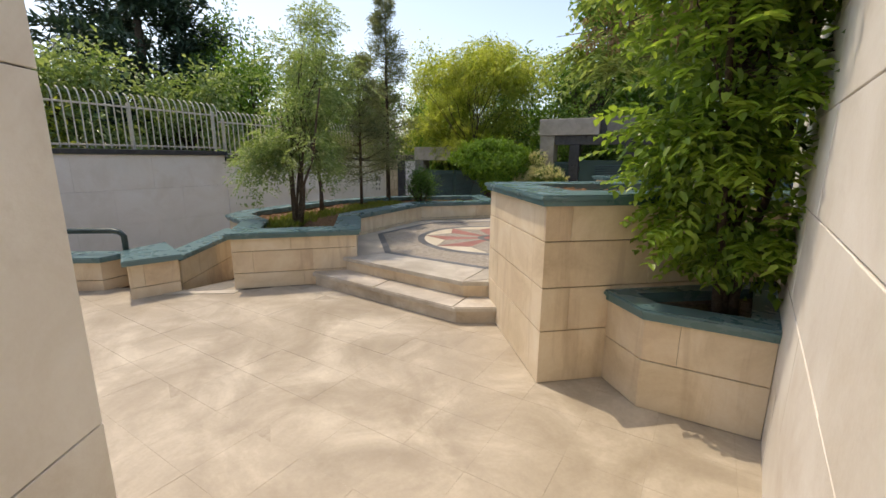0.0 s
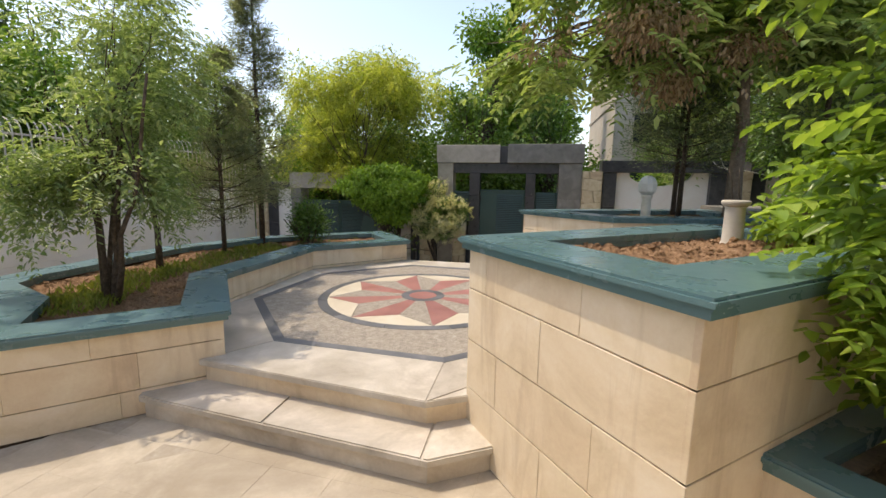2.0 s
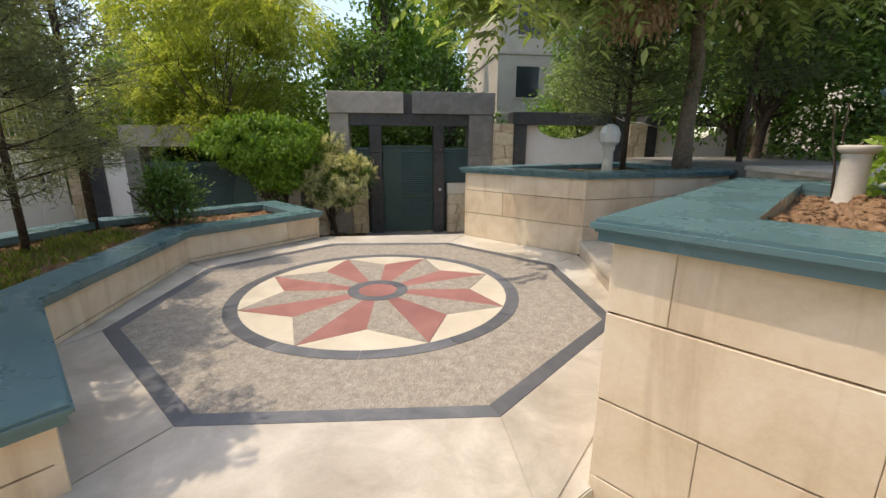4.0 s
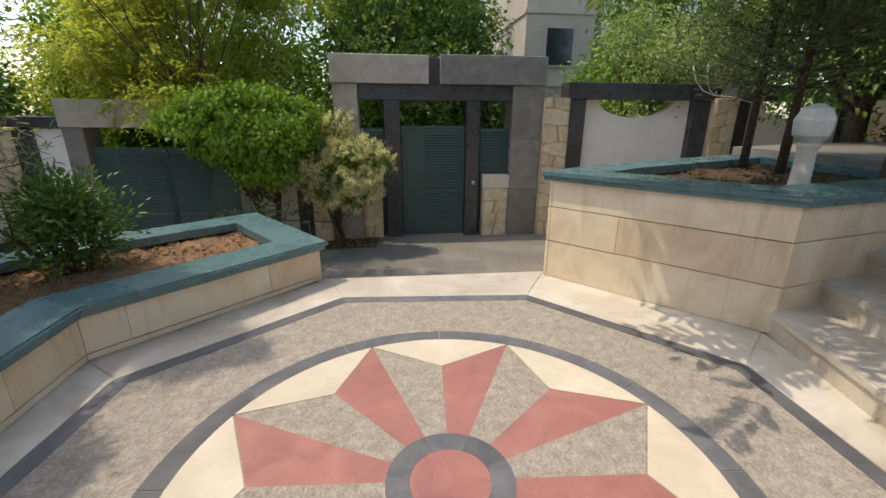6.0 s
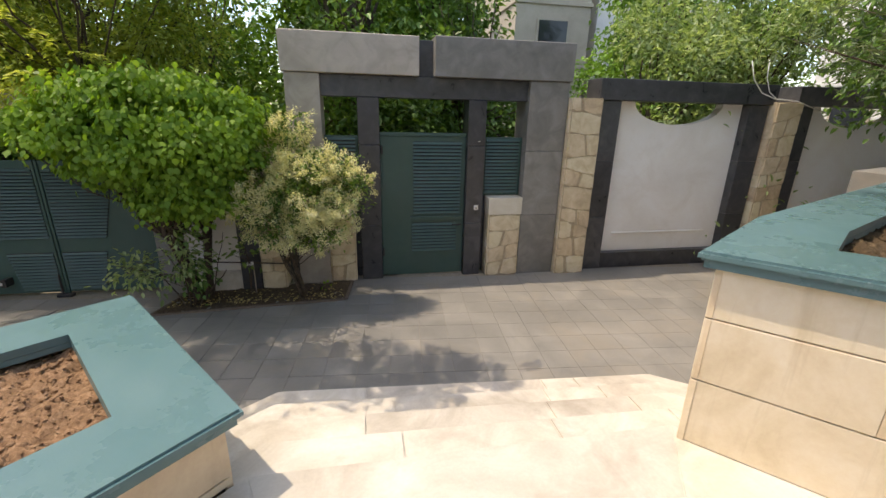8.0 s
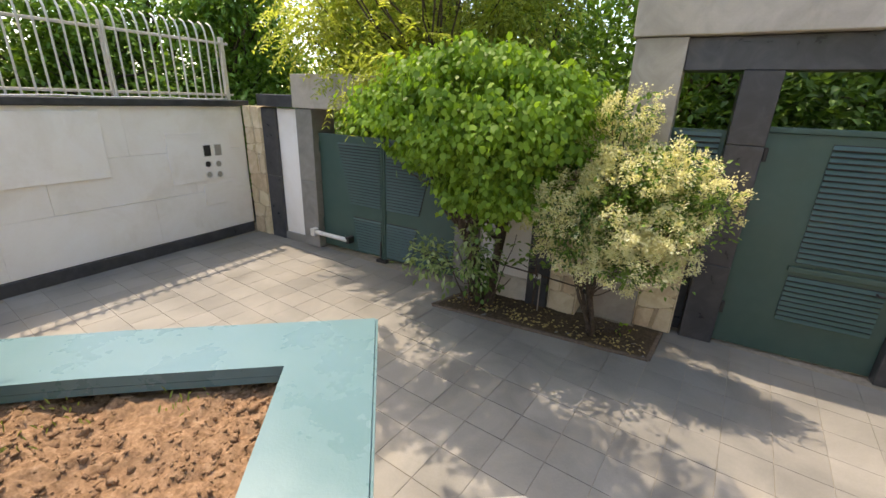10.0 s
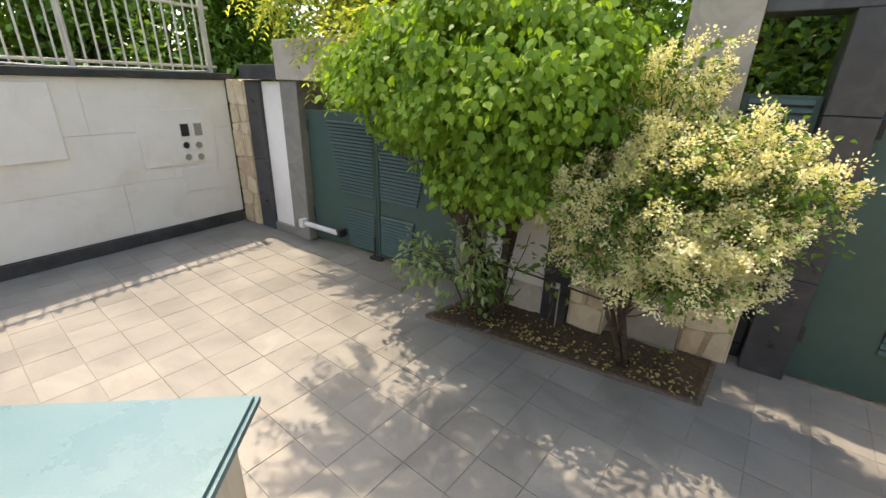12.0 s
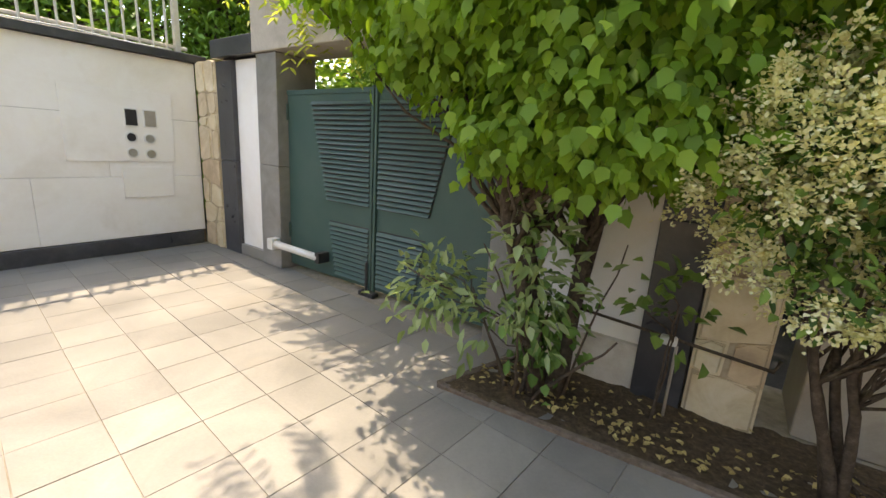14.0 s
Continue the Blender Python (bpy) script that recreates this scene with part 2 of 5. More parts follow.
def box_into(bm, lo, hi, m=None, bevel=0.0):
    lo, hi = Vector(lo), Vector(hi)
    g = bmesh.ops.create_cube(bm, size=1.0)
    vs = g["verts"]
    bmesh.ops.scale(bm, vec=hi - lo, verts=vs)
    bmesh.ops.translate(bm, vec=(lo + hi) / 2, verts=vs)
    if bevel:
        es = list({e for v in vs for e in v.link_edges})
        r = bmesh.ops.bevel(bm, geom=es, offset=bevel, segments=1, affect="EDGES")
        vs = list({v for f in r["faces"] for v in f.verts} | {v for v in vs if v.is_valid})
    if m is not None:
        bmesh.ops.transform(bm, matrix=m, verts=vs)
    return vs


def box(lo, hi, m=None, bevel=0.0):
    bm = bmesh.new()
    box_into(bm, lo, hi, m, bevel)
    return bm


def prism_into(bm, poly, z0, z1):
    lo = [bm.verts.new((x, y, z0)) for x, y in poly]
    hi = [bm.verts.new((x, y, z1)) for x, y in poly]
    n = len(poly)
    bm.faces.new(hi)
    bm.faces.new(lo[::-1])
    for i in range(n):
        bm.faces.new((lo[i], lo[(i + 1) % n], hi[(i + 1) % n], hi[i]))
    return lo + hi


def prism(poly, z0, z1, bevel=0.0):
    bm = bmesh.new()
    prism_into(bm, poly, z0, z1)
    if bevel:
        top = [e for e in bm.edges if all(abs(v.co.z - z1) < 1e-5 for v in e.verts)]
        bmesh.ops.bevel(bm, geom=top, offset=bevel, segments=2, affect="EDGES")
    return bm


def inset(poly, d):
    """The polygon (anticlockwise) moved inwards by d, with mitred corners."""
    out, n = [], len(poly)
    for i in range(n):
        a, b, c = (Vector(poly[(i + k) % n]) for k in (-1, 0, 1))
        u, v = (b - a).normalized(), (c - b).normalized()
        nu, nv = Vector((-u.y, u.x)), Vector((-v.y, v.x))
        s = nu + nv
        s = s / max(0.35, s.dot(nu))
        out.append(tuple(b + s * d))
    return out


def tube_into(bm, pts, radii, sides=8, cap=True):
    pts = [Vector(p) for p in pts]
    rings = []
    side = None
    for i, p in enumerate(pts):
        d = (pts[min(i + 1, len(pts) - 1)] - pts[max(i - 1, 0)]).normalized()
        if side is None:
            side = d.orthogonal().normalized()
        side = (side - d * side.dot(d)).normalized()
        up = d.cross(side)
        r = radii[i] if isinstance(radii, (list, tuple)) else radii
        rings.append([bm.verts.new(p + (side * math.cos(a) + up * math.sin(a)) * r) for a in (2 * math.pi * k / sides for k in range(sides))])
    for r0, r1 in zip(rings, rings[1:]):
        for k in range(sides):
            bm.faces.new((r0[k], r0[(k + 1) % sides], r1[(k + 1) % sides], r1[k]))
    if cap:
        bm.faces.new(rings[0][::-1])
        bm.faces.new(rings[-1])


def tube(pts, radii, sides=8):
    bm = bmesh.new()
    tube_into(bm, pts, radii, sides)
    return bm


def lathe(profile, at, sides=24):
    bm = bmesh.new()
    rings = [[bm.verts.new((at[0] + r * math.cos(a), at[1] + r * math.sin(a), at[2] + z)) for a in (2 * math.pi * k / sides for k in range(sides))] for r, z in profile]
    for r0, r1 in zip(rings, rings[1:]):
        for k in range(sides):
            bm.faces.new((r0[k], r0[(k + 1) % sides], r1[(k + 1) % sides], r1[k]))
    bm.faces.new(rings[0][::-1])
    bm.faces.new(rings[-1])
    return bm


def raw_mesh(name, verts, faces, mat):
    """A mesh from numpy arrays: (n, 3) places and (m, k) corners."""
    me = bpy.data.meshes.new(name)
    n, (m, k) = len(verts), faces.shape
    me.vertices.add(n)
    me.vertices.foreach_set("co", np.ascontiguousarray(verts, dtype=np.float32).ravel())
    me.loops.add(m * k)
    me.loops.foreach_set("vertex_index", np.ascontiguousarray(faces, dtype=np.int32).ravel())
    me.polygons.add(m)
    me.polygons.foreach_set("loop_start", np.arange(0, m * k, k, dtype=np.int32))
    me.update(calc_edges=True)
    me.validate()
    me.materials.append(mat)
    return me


def lumps(name, at, size, mat, rng):
    """Small angular crumbs: a dented icosahedron at each place."""
    g = (1 + 5 ** 0.5) / 2
    v = np.array([(-1, g, 0), (1, g, 0), (-1, -g, 0), (1, -g, 0), (0, -1, g), (0, 1, g), (0, -1, -g), (0, 1, -g), (g, 0, -1), (g, 0, 1), (-g, 0, -1), (-g, 0, 1)]) / 1.9
    f = np.array([(0, 11, 5), (0, 5, 1), (0, 1, 7), (0, 7, 10), (0, 10, 11), (1, 5, 9), (5, 11, 4), (11, 10, 2), (10, 7, 6), (7, 1, 8), (3, 9, 4), (3, 4, 2), (3, 2, 6), (3, 6, 8), (3, 8, 9), (4, 9, 5), (2, 4, 11), (6, 2, 10), (8, 6, 7), (9, 8, 1)])
    n = len(at)
    V = at[:, None, :] + v[None] * (size[:, None, None] * rng.uniform(0.5, 1.5, (n, 1, 3)) * np.array([1.0, 1.0, 0.7])) * rng.uniform(0.4, 1.5, (n, 12, 1))
    F = f[None] + (np.arange(n) * 12)[:, None, None]
    return raw_mesh(name, V.reshape(-1, 3), F.reshape(-1, 3), mat)


# ---- foliage helpers ----
def unit(v):
    return v / np.maximum(1e-6, np.linalg.norm(v, axis=1, keepdims=True))


def leaves(name, at, way, length, width, mat, rng, fold=0.25, roll=1.0):
    """One folded six-sided leaf at each place, pointing along way."""
    n = len(at)
    way = unit(way)
    side = unit(np.cross(way, np.array([0.0, 0.0, 1.0]) + rng.normal(0, 0.45 * roll, (n, 3))))
    up = np.cross(side, way)
    L = (length * rng.uniform(0.65, 1.25, (n, 1)))
    W = (width * rng.uniform(0.7, 1.2, (n, 1)))
    v = np.stack([at, at + way * L * 0.35 + side * W / 2 + up * W * fold, at + way * L * 0.7 + side * W * 0.36 + up * W * fold * 0.5,
                  at + way * L - up * L * 0.12, at + way * L * 0.7 - side * W * 0.36 + up * W * fold * 0.5, at + way * L * 0.35 - side * W / 2 + up * W * fold], 1)
    base = (np.arange(n) * 6)[:, None, None]
    f = np.array([[0, 1, 2, 3], [0, 3, 4, 5]])[None] + base
    return raw_mesh(name, v.reshape(-1, 3), f.reshape(-1, 4), mat)


def lobed_leaves(name, at, out, size, mat, rng):
    """Five-pointed leaves that hang like shingles, their faces turned outwards."""
    n = len(at)
    way = unit(out * np.array([0.5, 0.5, 0.2]) + np.array([0, 0, -0.85]) + rng.normal(0, 0.33, (n, 3)))
    face = unit(out + np.array([0, 0, 0.55]) + rng.normal(0, 0.28, (n, 3)))
    side = unit(np.cross(way, face))
    up = np.cross(side, way)
    L = size * rng.uniform(0.6, 1.25, (n, 1))
    shape = [(0, 0, 0), (0.06, 0.30, -0.05), (0.28, 0.34, 0.0), (0.46, 0.43, -0.07), (0.66, 0.24, -0.04), (1.0, 0, -0.18), (0.66, -0.24, -0.04), (0.46, -0.43, -0.07), (0.28, -0.34, 0.0), (0.06, -0.30, -0.05)]
    v = np.stack([at + way * L * a + side * L * b + up * L * c for a, b, c in shape], 1)
    f = np.arange(n * 10).reshape(-1, 10)
    return raw_mesh(name, v.reshape(-1, 3), f, mat)


def cloud(blobs, n, rng, shell=0.5, gap=-0.12, freq=1.6, seed=0.0, clump=0.0, each=8):
    """Places inside a crown of ragged lobes, thicker towards the outside, with gaps, gathered in sprays; and the way out from each lobe's middle."""
    m = n // each if clump else n
    vol = np.array([b[1][0] * b[1][1] * b[1][2] for b in blobs]) ** 0.8
    pick = rng.choice(len(blobs), m * 3, p=vol / vol.sum())
    d = unit(rng.normal(0, 1, (m * 3, 3)))
    r = rng.uniform(0.0, 1.0, (m * 3, 1)) ** shell
    ragged = np.array([[0.97 + 0.45 * noise.noise(Vector((q[0] * 1.9 + k * 3.7, q[1] * 1.9 + seed, q[2] * 1.9)))] for q, k in zip(d, pick)])
    c = np.array([b[0] for b in blobs], float)[pick]
    s = np.array([b[1] for b in blobs], float)[pick]
    at = c + d * r * s * ragged * rng.uniform(0.85, 1.12, (m * 3, 1))
    keep = np.array([noise.noise(Vector((p[0] * freq + seed, p[1] * freq, p[2] * freq))) > gap for p in at])
    at, d = at[keep][:m], d[keep][:m]
    if clump:
        at, d = np.repeat(at, each, 0), np.repeat(d, each, 0)
        off = rng.normal(0, clump, at.shape)
        at, d = at + off, unit(d * 0.6 + off / clump * 0.6)
    return at, d


def limbs(bm, base, tips, radius, rng, bend=0.15, sides=6):
    for tip in tips:
        a, b = Vector(base), Vector(tip)
        n = 5
        pts, rad = [], []
        for i in range(n + 1):
            f = i / n
            p = a.lerp(b, f) + Vector(rng.normal(0, bend * (b - a).length * 0.25, 3).tolist()) * math.sin(math.pi * f)
            pts.append(p)
            rad.append(max(0.004, radius * (1 - 0.85 * f)))
        tube_into(bm, pts, rad, sides)


def tree(name, label, base, height, radius, blobs, n, leaf, mat, seed, stems=1, spread=0.12, droop=0.35, scatter=0.55, shell=0.5, gap=-0.12, bark=BARK, category="tree", lean=(0, 0), freq=1.6, group="", clump=1.0, lobed=False):
    """A trunk or several stems, limbs to every lobe, and a crown of single leaves."""
    rng = np.random.default_rng(seed)
    t = thing(name, label, category, group)
    t.location = base
    B = Vector(base)
    twigs = bmesh.new()
    for k in range(stems):
        off = Vector((rng.normal(0, spread), rng.normal(0, spread), 0)) if stems > 1 else Vector((0, 0, 0))
        top = Vector((lean[0], lean[1], height)) + off * 3.5
        foot = off * 0.5
        pts = [foot.lerp(top, f) + Vector((rng.normal(0, 0.02), rng.normal(0, 0.02), 0)) * min(1, f * 4) * height * 0.4 for f in np.linspace(0, 1, 7)]
        pts[0] = foot - Vector((0, 0, 0.06))
        bm = bmesh.new()
        tube_into(bm, pts, [radius * (1.25 if f == 0 else 1 - 0.6 * f) for f in np.linspace(0, 1, 7)], 8)
        part("trunk" if stems == 1 else "stem", bm, bark, t, smooth=True)
        for c, s in blobs:
            if rng.uniform() < 1.6 / stems or stems == 1:
                c = Vector(c) - B
                start = pts[3].lerp(pts[5], rng.uniform())
                tips = [c] + [c + Vector((unit(rng.normal(0, 1, (1, 3)))[0] * np.array(s) * 0.8).tolist()) for _ in range(3)]
                limbs(twigs, start, tips, radius * 0.28, rng)
    if twigs.verts:
        tagged(part("branchwork", twigs, bark, t, smooth=True), "", "", "", "stuff")
    at, d = cloud(blobs, n, rng, shell, gap, freq, seed * 3.1, leaf[0] * clump)
    way = d + rng.normal(0, scatter, at.shape) - np.array([0, 0, droop])
    crown = lobed_leaves(name + " crown", at - np.array(base), d, leaf[0], mat, rng) if lobed else leaves(name + " crown", at - np.array(base), way, leaf[0], leaf[1], mat, rng)
    part("crown", crown, None, t)
    return t


def fronds(name, at, way, pairs, length, leaflet, mat, rng, sag=0.5):
    """Compound leaves: pairs of leaflets along a drooping stalk."""
    n = len(at)
    way = unit(way)
    side = unit(np.cross(way, np.array([0, 0, 1.0]) + rng.normal(0, 0.15, (n, 3))))
    L = length * rng.uniform(0.7, 1.2, (n, 1))
    P, W = [], []
    for k in range(pairs):
        f = (k + 1) / pairs
        p = at + way * L * f - np.array([0, 0, 1.0]) * L * sag * f * f
        for sgn in (-1, 1):
            P.append(p)
            W.append(side * sgn + way * 0.45 - np.array([0, 0, 0.3]) + rng.normal(0, 0.12, (n, 3)))
    return leaves(name, np.concatenate(P), np.concatenate(W), leaflet[0], leaflet[1], mat, rng, 0.15, 0.35)


def pine(name, label, base, height, radius, spread, seed, mat=LEAF_PINE, whorls=14, bare=0.25, needle=(0.12, 0.018), tufts=40, category="tree"):
    rng = np.random.default_rng(seed)
    t = thing(name, label, category)
    t.location = base
    bm = bmesh.new()
    tube_into(bm, [(0, 0, -0.06), (0.01, 0, height * 0.5), (0, 0.02, height)], [radius, radius * 0.7, 0.01], 8)
    part("trunk", bm, BARK, t, smooth=True)
    twigs = bmesh.new()
    P, W = [], []
    for k in range(whorls):
        f = bare + (1 - bare) * k / whorls
        z = f * height
        reach = spread * (1 - (f - bare) / (1 - bare)) ** 0.8 + 0.12
        for j in range(5):
            a = rng.uniform(0, 2 * math.pi)
            r = reach * rng.uniform(0.6, 1.15)
            tip = np.array([math.cos(a) * r, math.sin(a) * r, z + r * rng.uniform(0.05, 0.45)])
            root = np.array([0, 0, z])
            tube_into(twigs, [root, (root + tip) / 2 + np.array([0, 0, -0.03]), tip], [0.009, 0.006, 0.002], 4)
            for _ in range(tufts):
                g = rng.uniform(0.3, 1.0)
                P.append(root + (tip - root) * g + rng.normal(0, 0.03 + 0.06 * reach, 3))
                W.append((tip - root) / max(r, 0.1) + rng.normal(0, 0.8, 3))
    tagged(part("branchwork", twigs, BARK, t, smooth=True), "", "", "", "stuff")
    part("crown", leaves(name + " crown", np.array(P), np.array(W), needle[0], needle[1], mat, rng, 0.05), None, t)
    return t


# ---- building blocks of this place ----
COURT_Z, DECK_Z, UPPER_Z = -0.535, 0.35, 1.40


def facing(parent, p0, p1, levels, length, mat, thick=0.03, joint=0.007, seed=0, name="slab"):
    """Rows of stone slabs along the foot line p0 to p1; the outside lies to the right of that way."""
    rng = random.Random(seed)
    a, b = Vector(p0), Vector(p1)
    run = (b - a).length
    m = pose(a.x, a.y, 0, 0, 0, math.degrees(math.atan2(b.y - a.y, b.x - a.x)))
    for row, (z0, z1) in enumerate(zip(levels, levels[1:])):
        n = max(1, round(run / length))
        cuts = [0.0] + [run * (k + (0.35 if row % 2 else 0.0) + rng.uniform(-0.12, 0.12)) / n for k in range(1 - row % 2, n)] + [run]
        cuts = [c for c in cuts if 0.12 < c < run - 0.12]
        cuts = [0.0] + sorted(cuts) + [run]
        for s0, s1 in zip(cuts, cuts[1:]):
            out = rng.uniform(-0.0015, 0.0015)
            part(name, box((s0 + 0.0008, out, z0 + joint / 2), (s1 - 0.0008, thick, z1 - joint / 2), m, 0.0025), mat, parent)


def coping_into(bm, outer, inner, i, z, lip):
    """One mitred length of a coping: a lower fillet and a rounded upper slab."""
    n = len(outer)
    j = (i + 1) % n
    lo = inset(outer, lip)
    prism_into(bm, [lo[i], lo[j], inner[j], inner[i]], z, z + 0.03)
    vs = prism_into(bm, [outer[i], outer[j], inner[j], inner[i]], z + 0.032, z + 0.075)
    a, b = Vector(outer[i]), Vector(outer[j])
    edge = [e for e in bm.edges if e.verts[0] in vs and e.verts[1] in vs and all(min((Vector(v.co.xy) - a).length, (Vector(v.co.xy) - b).length) < 1e-4 for v in e.verts) and abs(e.verts[0].co.z - e.verts[1].co.z) < 1e-5]
    bmesh.ops.bevel(bm, geom=edge, offset=0.012, segments=2, affect="EDGES")


def inside(poly, x, y):
    hit, n = False, len(poly)
    for i in range(n):
        (x0, y0), (x1, y1) = poly[i], poly[(i + 1) % n]
        if (y0 > y) != (y1 > y) and x < (x1 - x0) * (y - y0) / (y1 - y0) + x0:
            hit = not hit
    return hit


def soil_mesh(poly, z, step=0.016, rough=0.06, seed=0.0, clods=True):
    xs, ys = [p[0] for p in poly], [p[1] for p in poly]
    nx, ny = int((max(xs) - min(xs)) / step) + 2, int((max(ys) - min(ys)) / step) + 2
    grid, verts, faces = {}, [], []

    def vert(i, j):
        if (i, j) not in grid:
            x, y = min(xs) + i * step, min(ys) + j * step
            h = noise.fractal(Vector((x * 2.2 + seed, y * 2.2, 0)), 0.9, 2.1, 4) * rough * 0.5
            if clods:
                q = Vector((x + seed, y, seed))
                h += rough * (0.45 * noise.noise(q * 6) + 0.42 * noise.noise(q * 14) + 0.34 * noise.noise(q * 30) + 0.2 * noise.noise(q * 62))
            grid[i, j] = len(verts)
            verts.append((x + noise.noise(Vector((x * 30, y * 30, 1))) * step * 0.4, y + noise.noise(Vector((x * 30, y * 30, 9))) * step * 0.4, z + h))
        return grid[i, j]
    for i in range(nx):
        for j in range(ny):
            if inside(poly, min(xs) + (i + 0.5) * step, min(ys) + (j + 0.5) * step):
                faces.append((vert(i, j), vert(i + 1, j), vert(i + 1, j + 1), vert(i, j + 1)))
    return np.array(verts), np.array(faces)


def planter(name, label, poly, top, edges, width, soil_z, lip=0.06, seed=0, base=None, soil=None, length=0.95):
    """Stone-faced planter. poly: anticlockwise wall line; edges: the levels of each side's courses (None: plain)."""
    t = thing(name, label, "planter")
    low = base if base is not None else min(e[0] for e in edges if e)
    core, hole = inset(poly, 0.024), inset(poly, 0.2)
    part("base", prism(core, low, soil_z - 0.05), JOINT, t)
    bm = bmesh.new()
    n = len(poly)
    loops = [[bm.verts.new((x, y, z)) for x, y in ring] for ring, z in ((core, soil_z - 0.049), (core, top - 0.001), (hole, top - 0.001), (hole, soil_z - 0.049))]
    for a, b in zip(loops, loops[1:] + loops[:1]):
        for i in range(n):
            bm.faces.new((a[i], a[(i + 1) % n], b[(i + 1) % n], b[i]))
    part("wall", bm, JOINT, t)
    for i, levels in enumerate(edges):
        if levels:
            facing(t, poly[i], poly[(i + 1) % len(poly)], levels, length, LIMESTONE, seed=seed * 31 + i)
    outer, inner = inset(poly, -lip), inset(poly, width)
    for i in range(len(poly)):
        bm = bmesh.new()
        coping_into(bm, outer, inner, i, top, 0.022)
        part("coping", bm, GREEN_COPE, t, "green painted coping")
    v, f = soil_mesh(inset(poly, width - 0.06), soil_z, seed=seed * 7.3)
    part("soil", raw_mesh("soil", v, f, soil or SOIL), None, t, "dry reddish garden soil" if not soil else "damp dark soil", smooth=False)
    g = np.random.default_rng(seed + 300)
    n = min(20000, len(v) // 2)
    pick = v[g.choice(len(v), n)]
    heap = np.array([noise.noise(Vector((p[0] * 2.3, p[1] * 2.3, seed))) for p in pick])
    pick, heap = pick[heap > -0.25], heap[heap > -0.25]
    size = 0.004 + 0.008 * g.exponential(0.5, len(pick)).clip(0, 3.0) * (0.75 + heap.clip(0, 1))
    tagged(part("loose_soil", lumps("loose soil", pick, size, soil or SOIL, g), None, t, "crumbly clods of soil"), "crumbly clods of soil", "", "", "stuff")
    return t


# ---- setting ----
def structure(name, bm, mat, label, category):
    return tagged(part(name, bm, mat, None), label, category, "", "structure")


structure("ground", prism([(-400, -400), (400, -400), (400, 400), (-400, 400)], -0.9, -0.62), ASPHALT, "grey street ground reaching to the horizon", "ground")
court = structure("floor_court", prism([(-10.3, -6), (8.5, -6), (8.5, 12.9), (-10.3, 12.9)], -0.618, COURT_Z - 0.005), PAVING_JOINT, "court floor of grey-beige stone tiles", "floor")
TERRACE_POLY = [(-8.6, -3.2), (0.6, -3.2), (0.9, 3.4), (-1.6, 3.6), (-3.9, 3.7), (-5.05, 2.45), (-5.66, 2.02), (-6.1, 2.0), (-8.6, 0.3)]
terrace = structure("floor_terrace", prism(TERRACE_POLY, -0.616, -0.0012), TERRACE_JOINT, "terrace floor of worn beige stone slabs", "floor")

# ramp from the terrace down to the drive
bm = bmesh.new()
ra, rb, rd = Vector((-5.68, 2.0)), Vector((-5.06, 2.44)), Vector((-0.62, 0.79))
top = [bm.verts.new((p.x, p.y, z)) for p, z in ((ra, -0.01), (rb, -0.01), (rb + rd * 2.6, -0.56), (ra + rd * 2.6, -0.56))]
bot = [bm.verts.new((v.co.x, v.co.y, -0.61)) for v in top]
bm.faces.new(top), bm.faces.new(bot[::-1])
for i in range(4):
    bm.faces.new((bot[i], bot[(i + 1) % 4], top[(i + 1) % 4], top[i]))
structure("ramp", bm, COURT, "narrow ribbed stone ramp going down beside the planter", "ramp")
for k in range(1, 17):
    p, q = ra + rd * 0.15 * k, rb + rd * 0.15 * k
    z = -0.01 - 0.55 * 0.15 * k / 2.6
    part("rib", box((0.03, -0.02, -0.01), ((q - p).length - 0.03, 0.02, 0.012), pose(p.x, p.y, z, 0, 0, math.degrees(math.atan2(q.y - p.y, q.x - p.x))), 0.004), COURT, bpy.data.objects["ramp"])
structure("trim", prism([tuple(ra + Vector((-0.05, -0.14))), tuple(rb + Vector((0.06, -0.13))), tuple(rb), tuple(ra)], -0.02, 0.006), MARBLE, "pale marble threshold strip at the ramp head", "trim")

# raised octagonal deck and its inlay
CX, CY = -2.93, 5.61
DECK = pose(CX, CY, 0, 0, 0, -4.0)
DECK_POLY = [(-4.13, 3.36), (-2.30, 3.13), (-2.03, 3.26), (-0.20, 4.80), (-0.70, 5.0), (-0.52, 6.66), (-1.70, 7.92), (-3.75, 7.94), (-5.05, 6.75), (-5.02, 4.6)]
deck = structure("floor_deck", prism(DECK_POLY, -0.6, DECK_Z - 0.045), LIMESTONE, "octagonal raised deck with a star inlay", "floor")
OUT8 = [(-0.58, 6.62), (-1.70, 7.95), (-3.76, 7.96), (-5.05, 6.75), (-5.03, 4.58), (-4.16, 3.33), (-2.30, 3.09), (-0.85, 4.62)]


def ring8(r):
    return [tuple((DECK @ Vector((r * math.cos(radians(22.5 + 45 * k)), r * math.sin(radians(22.5 + 45 * k)), 0))).xy) for k in range(8)]


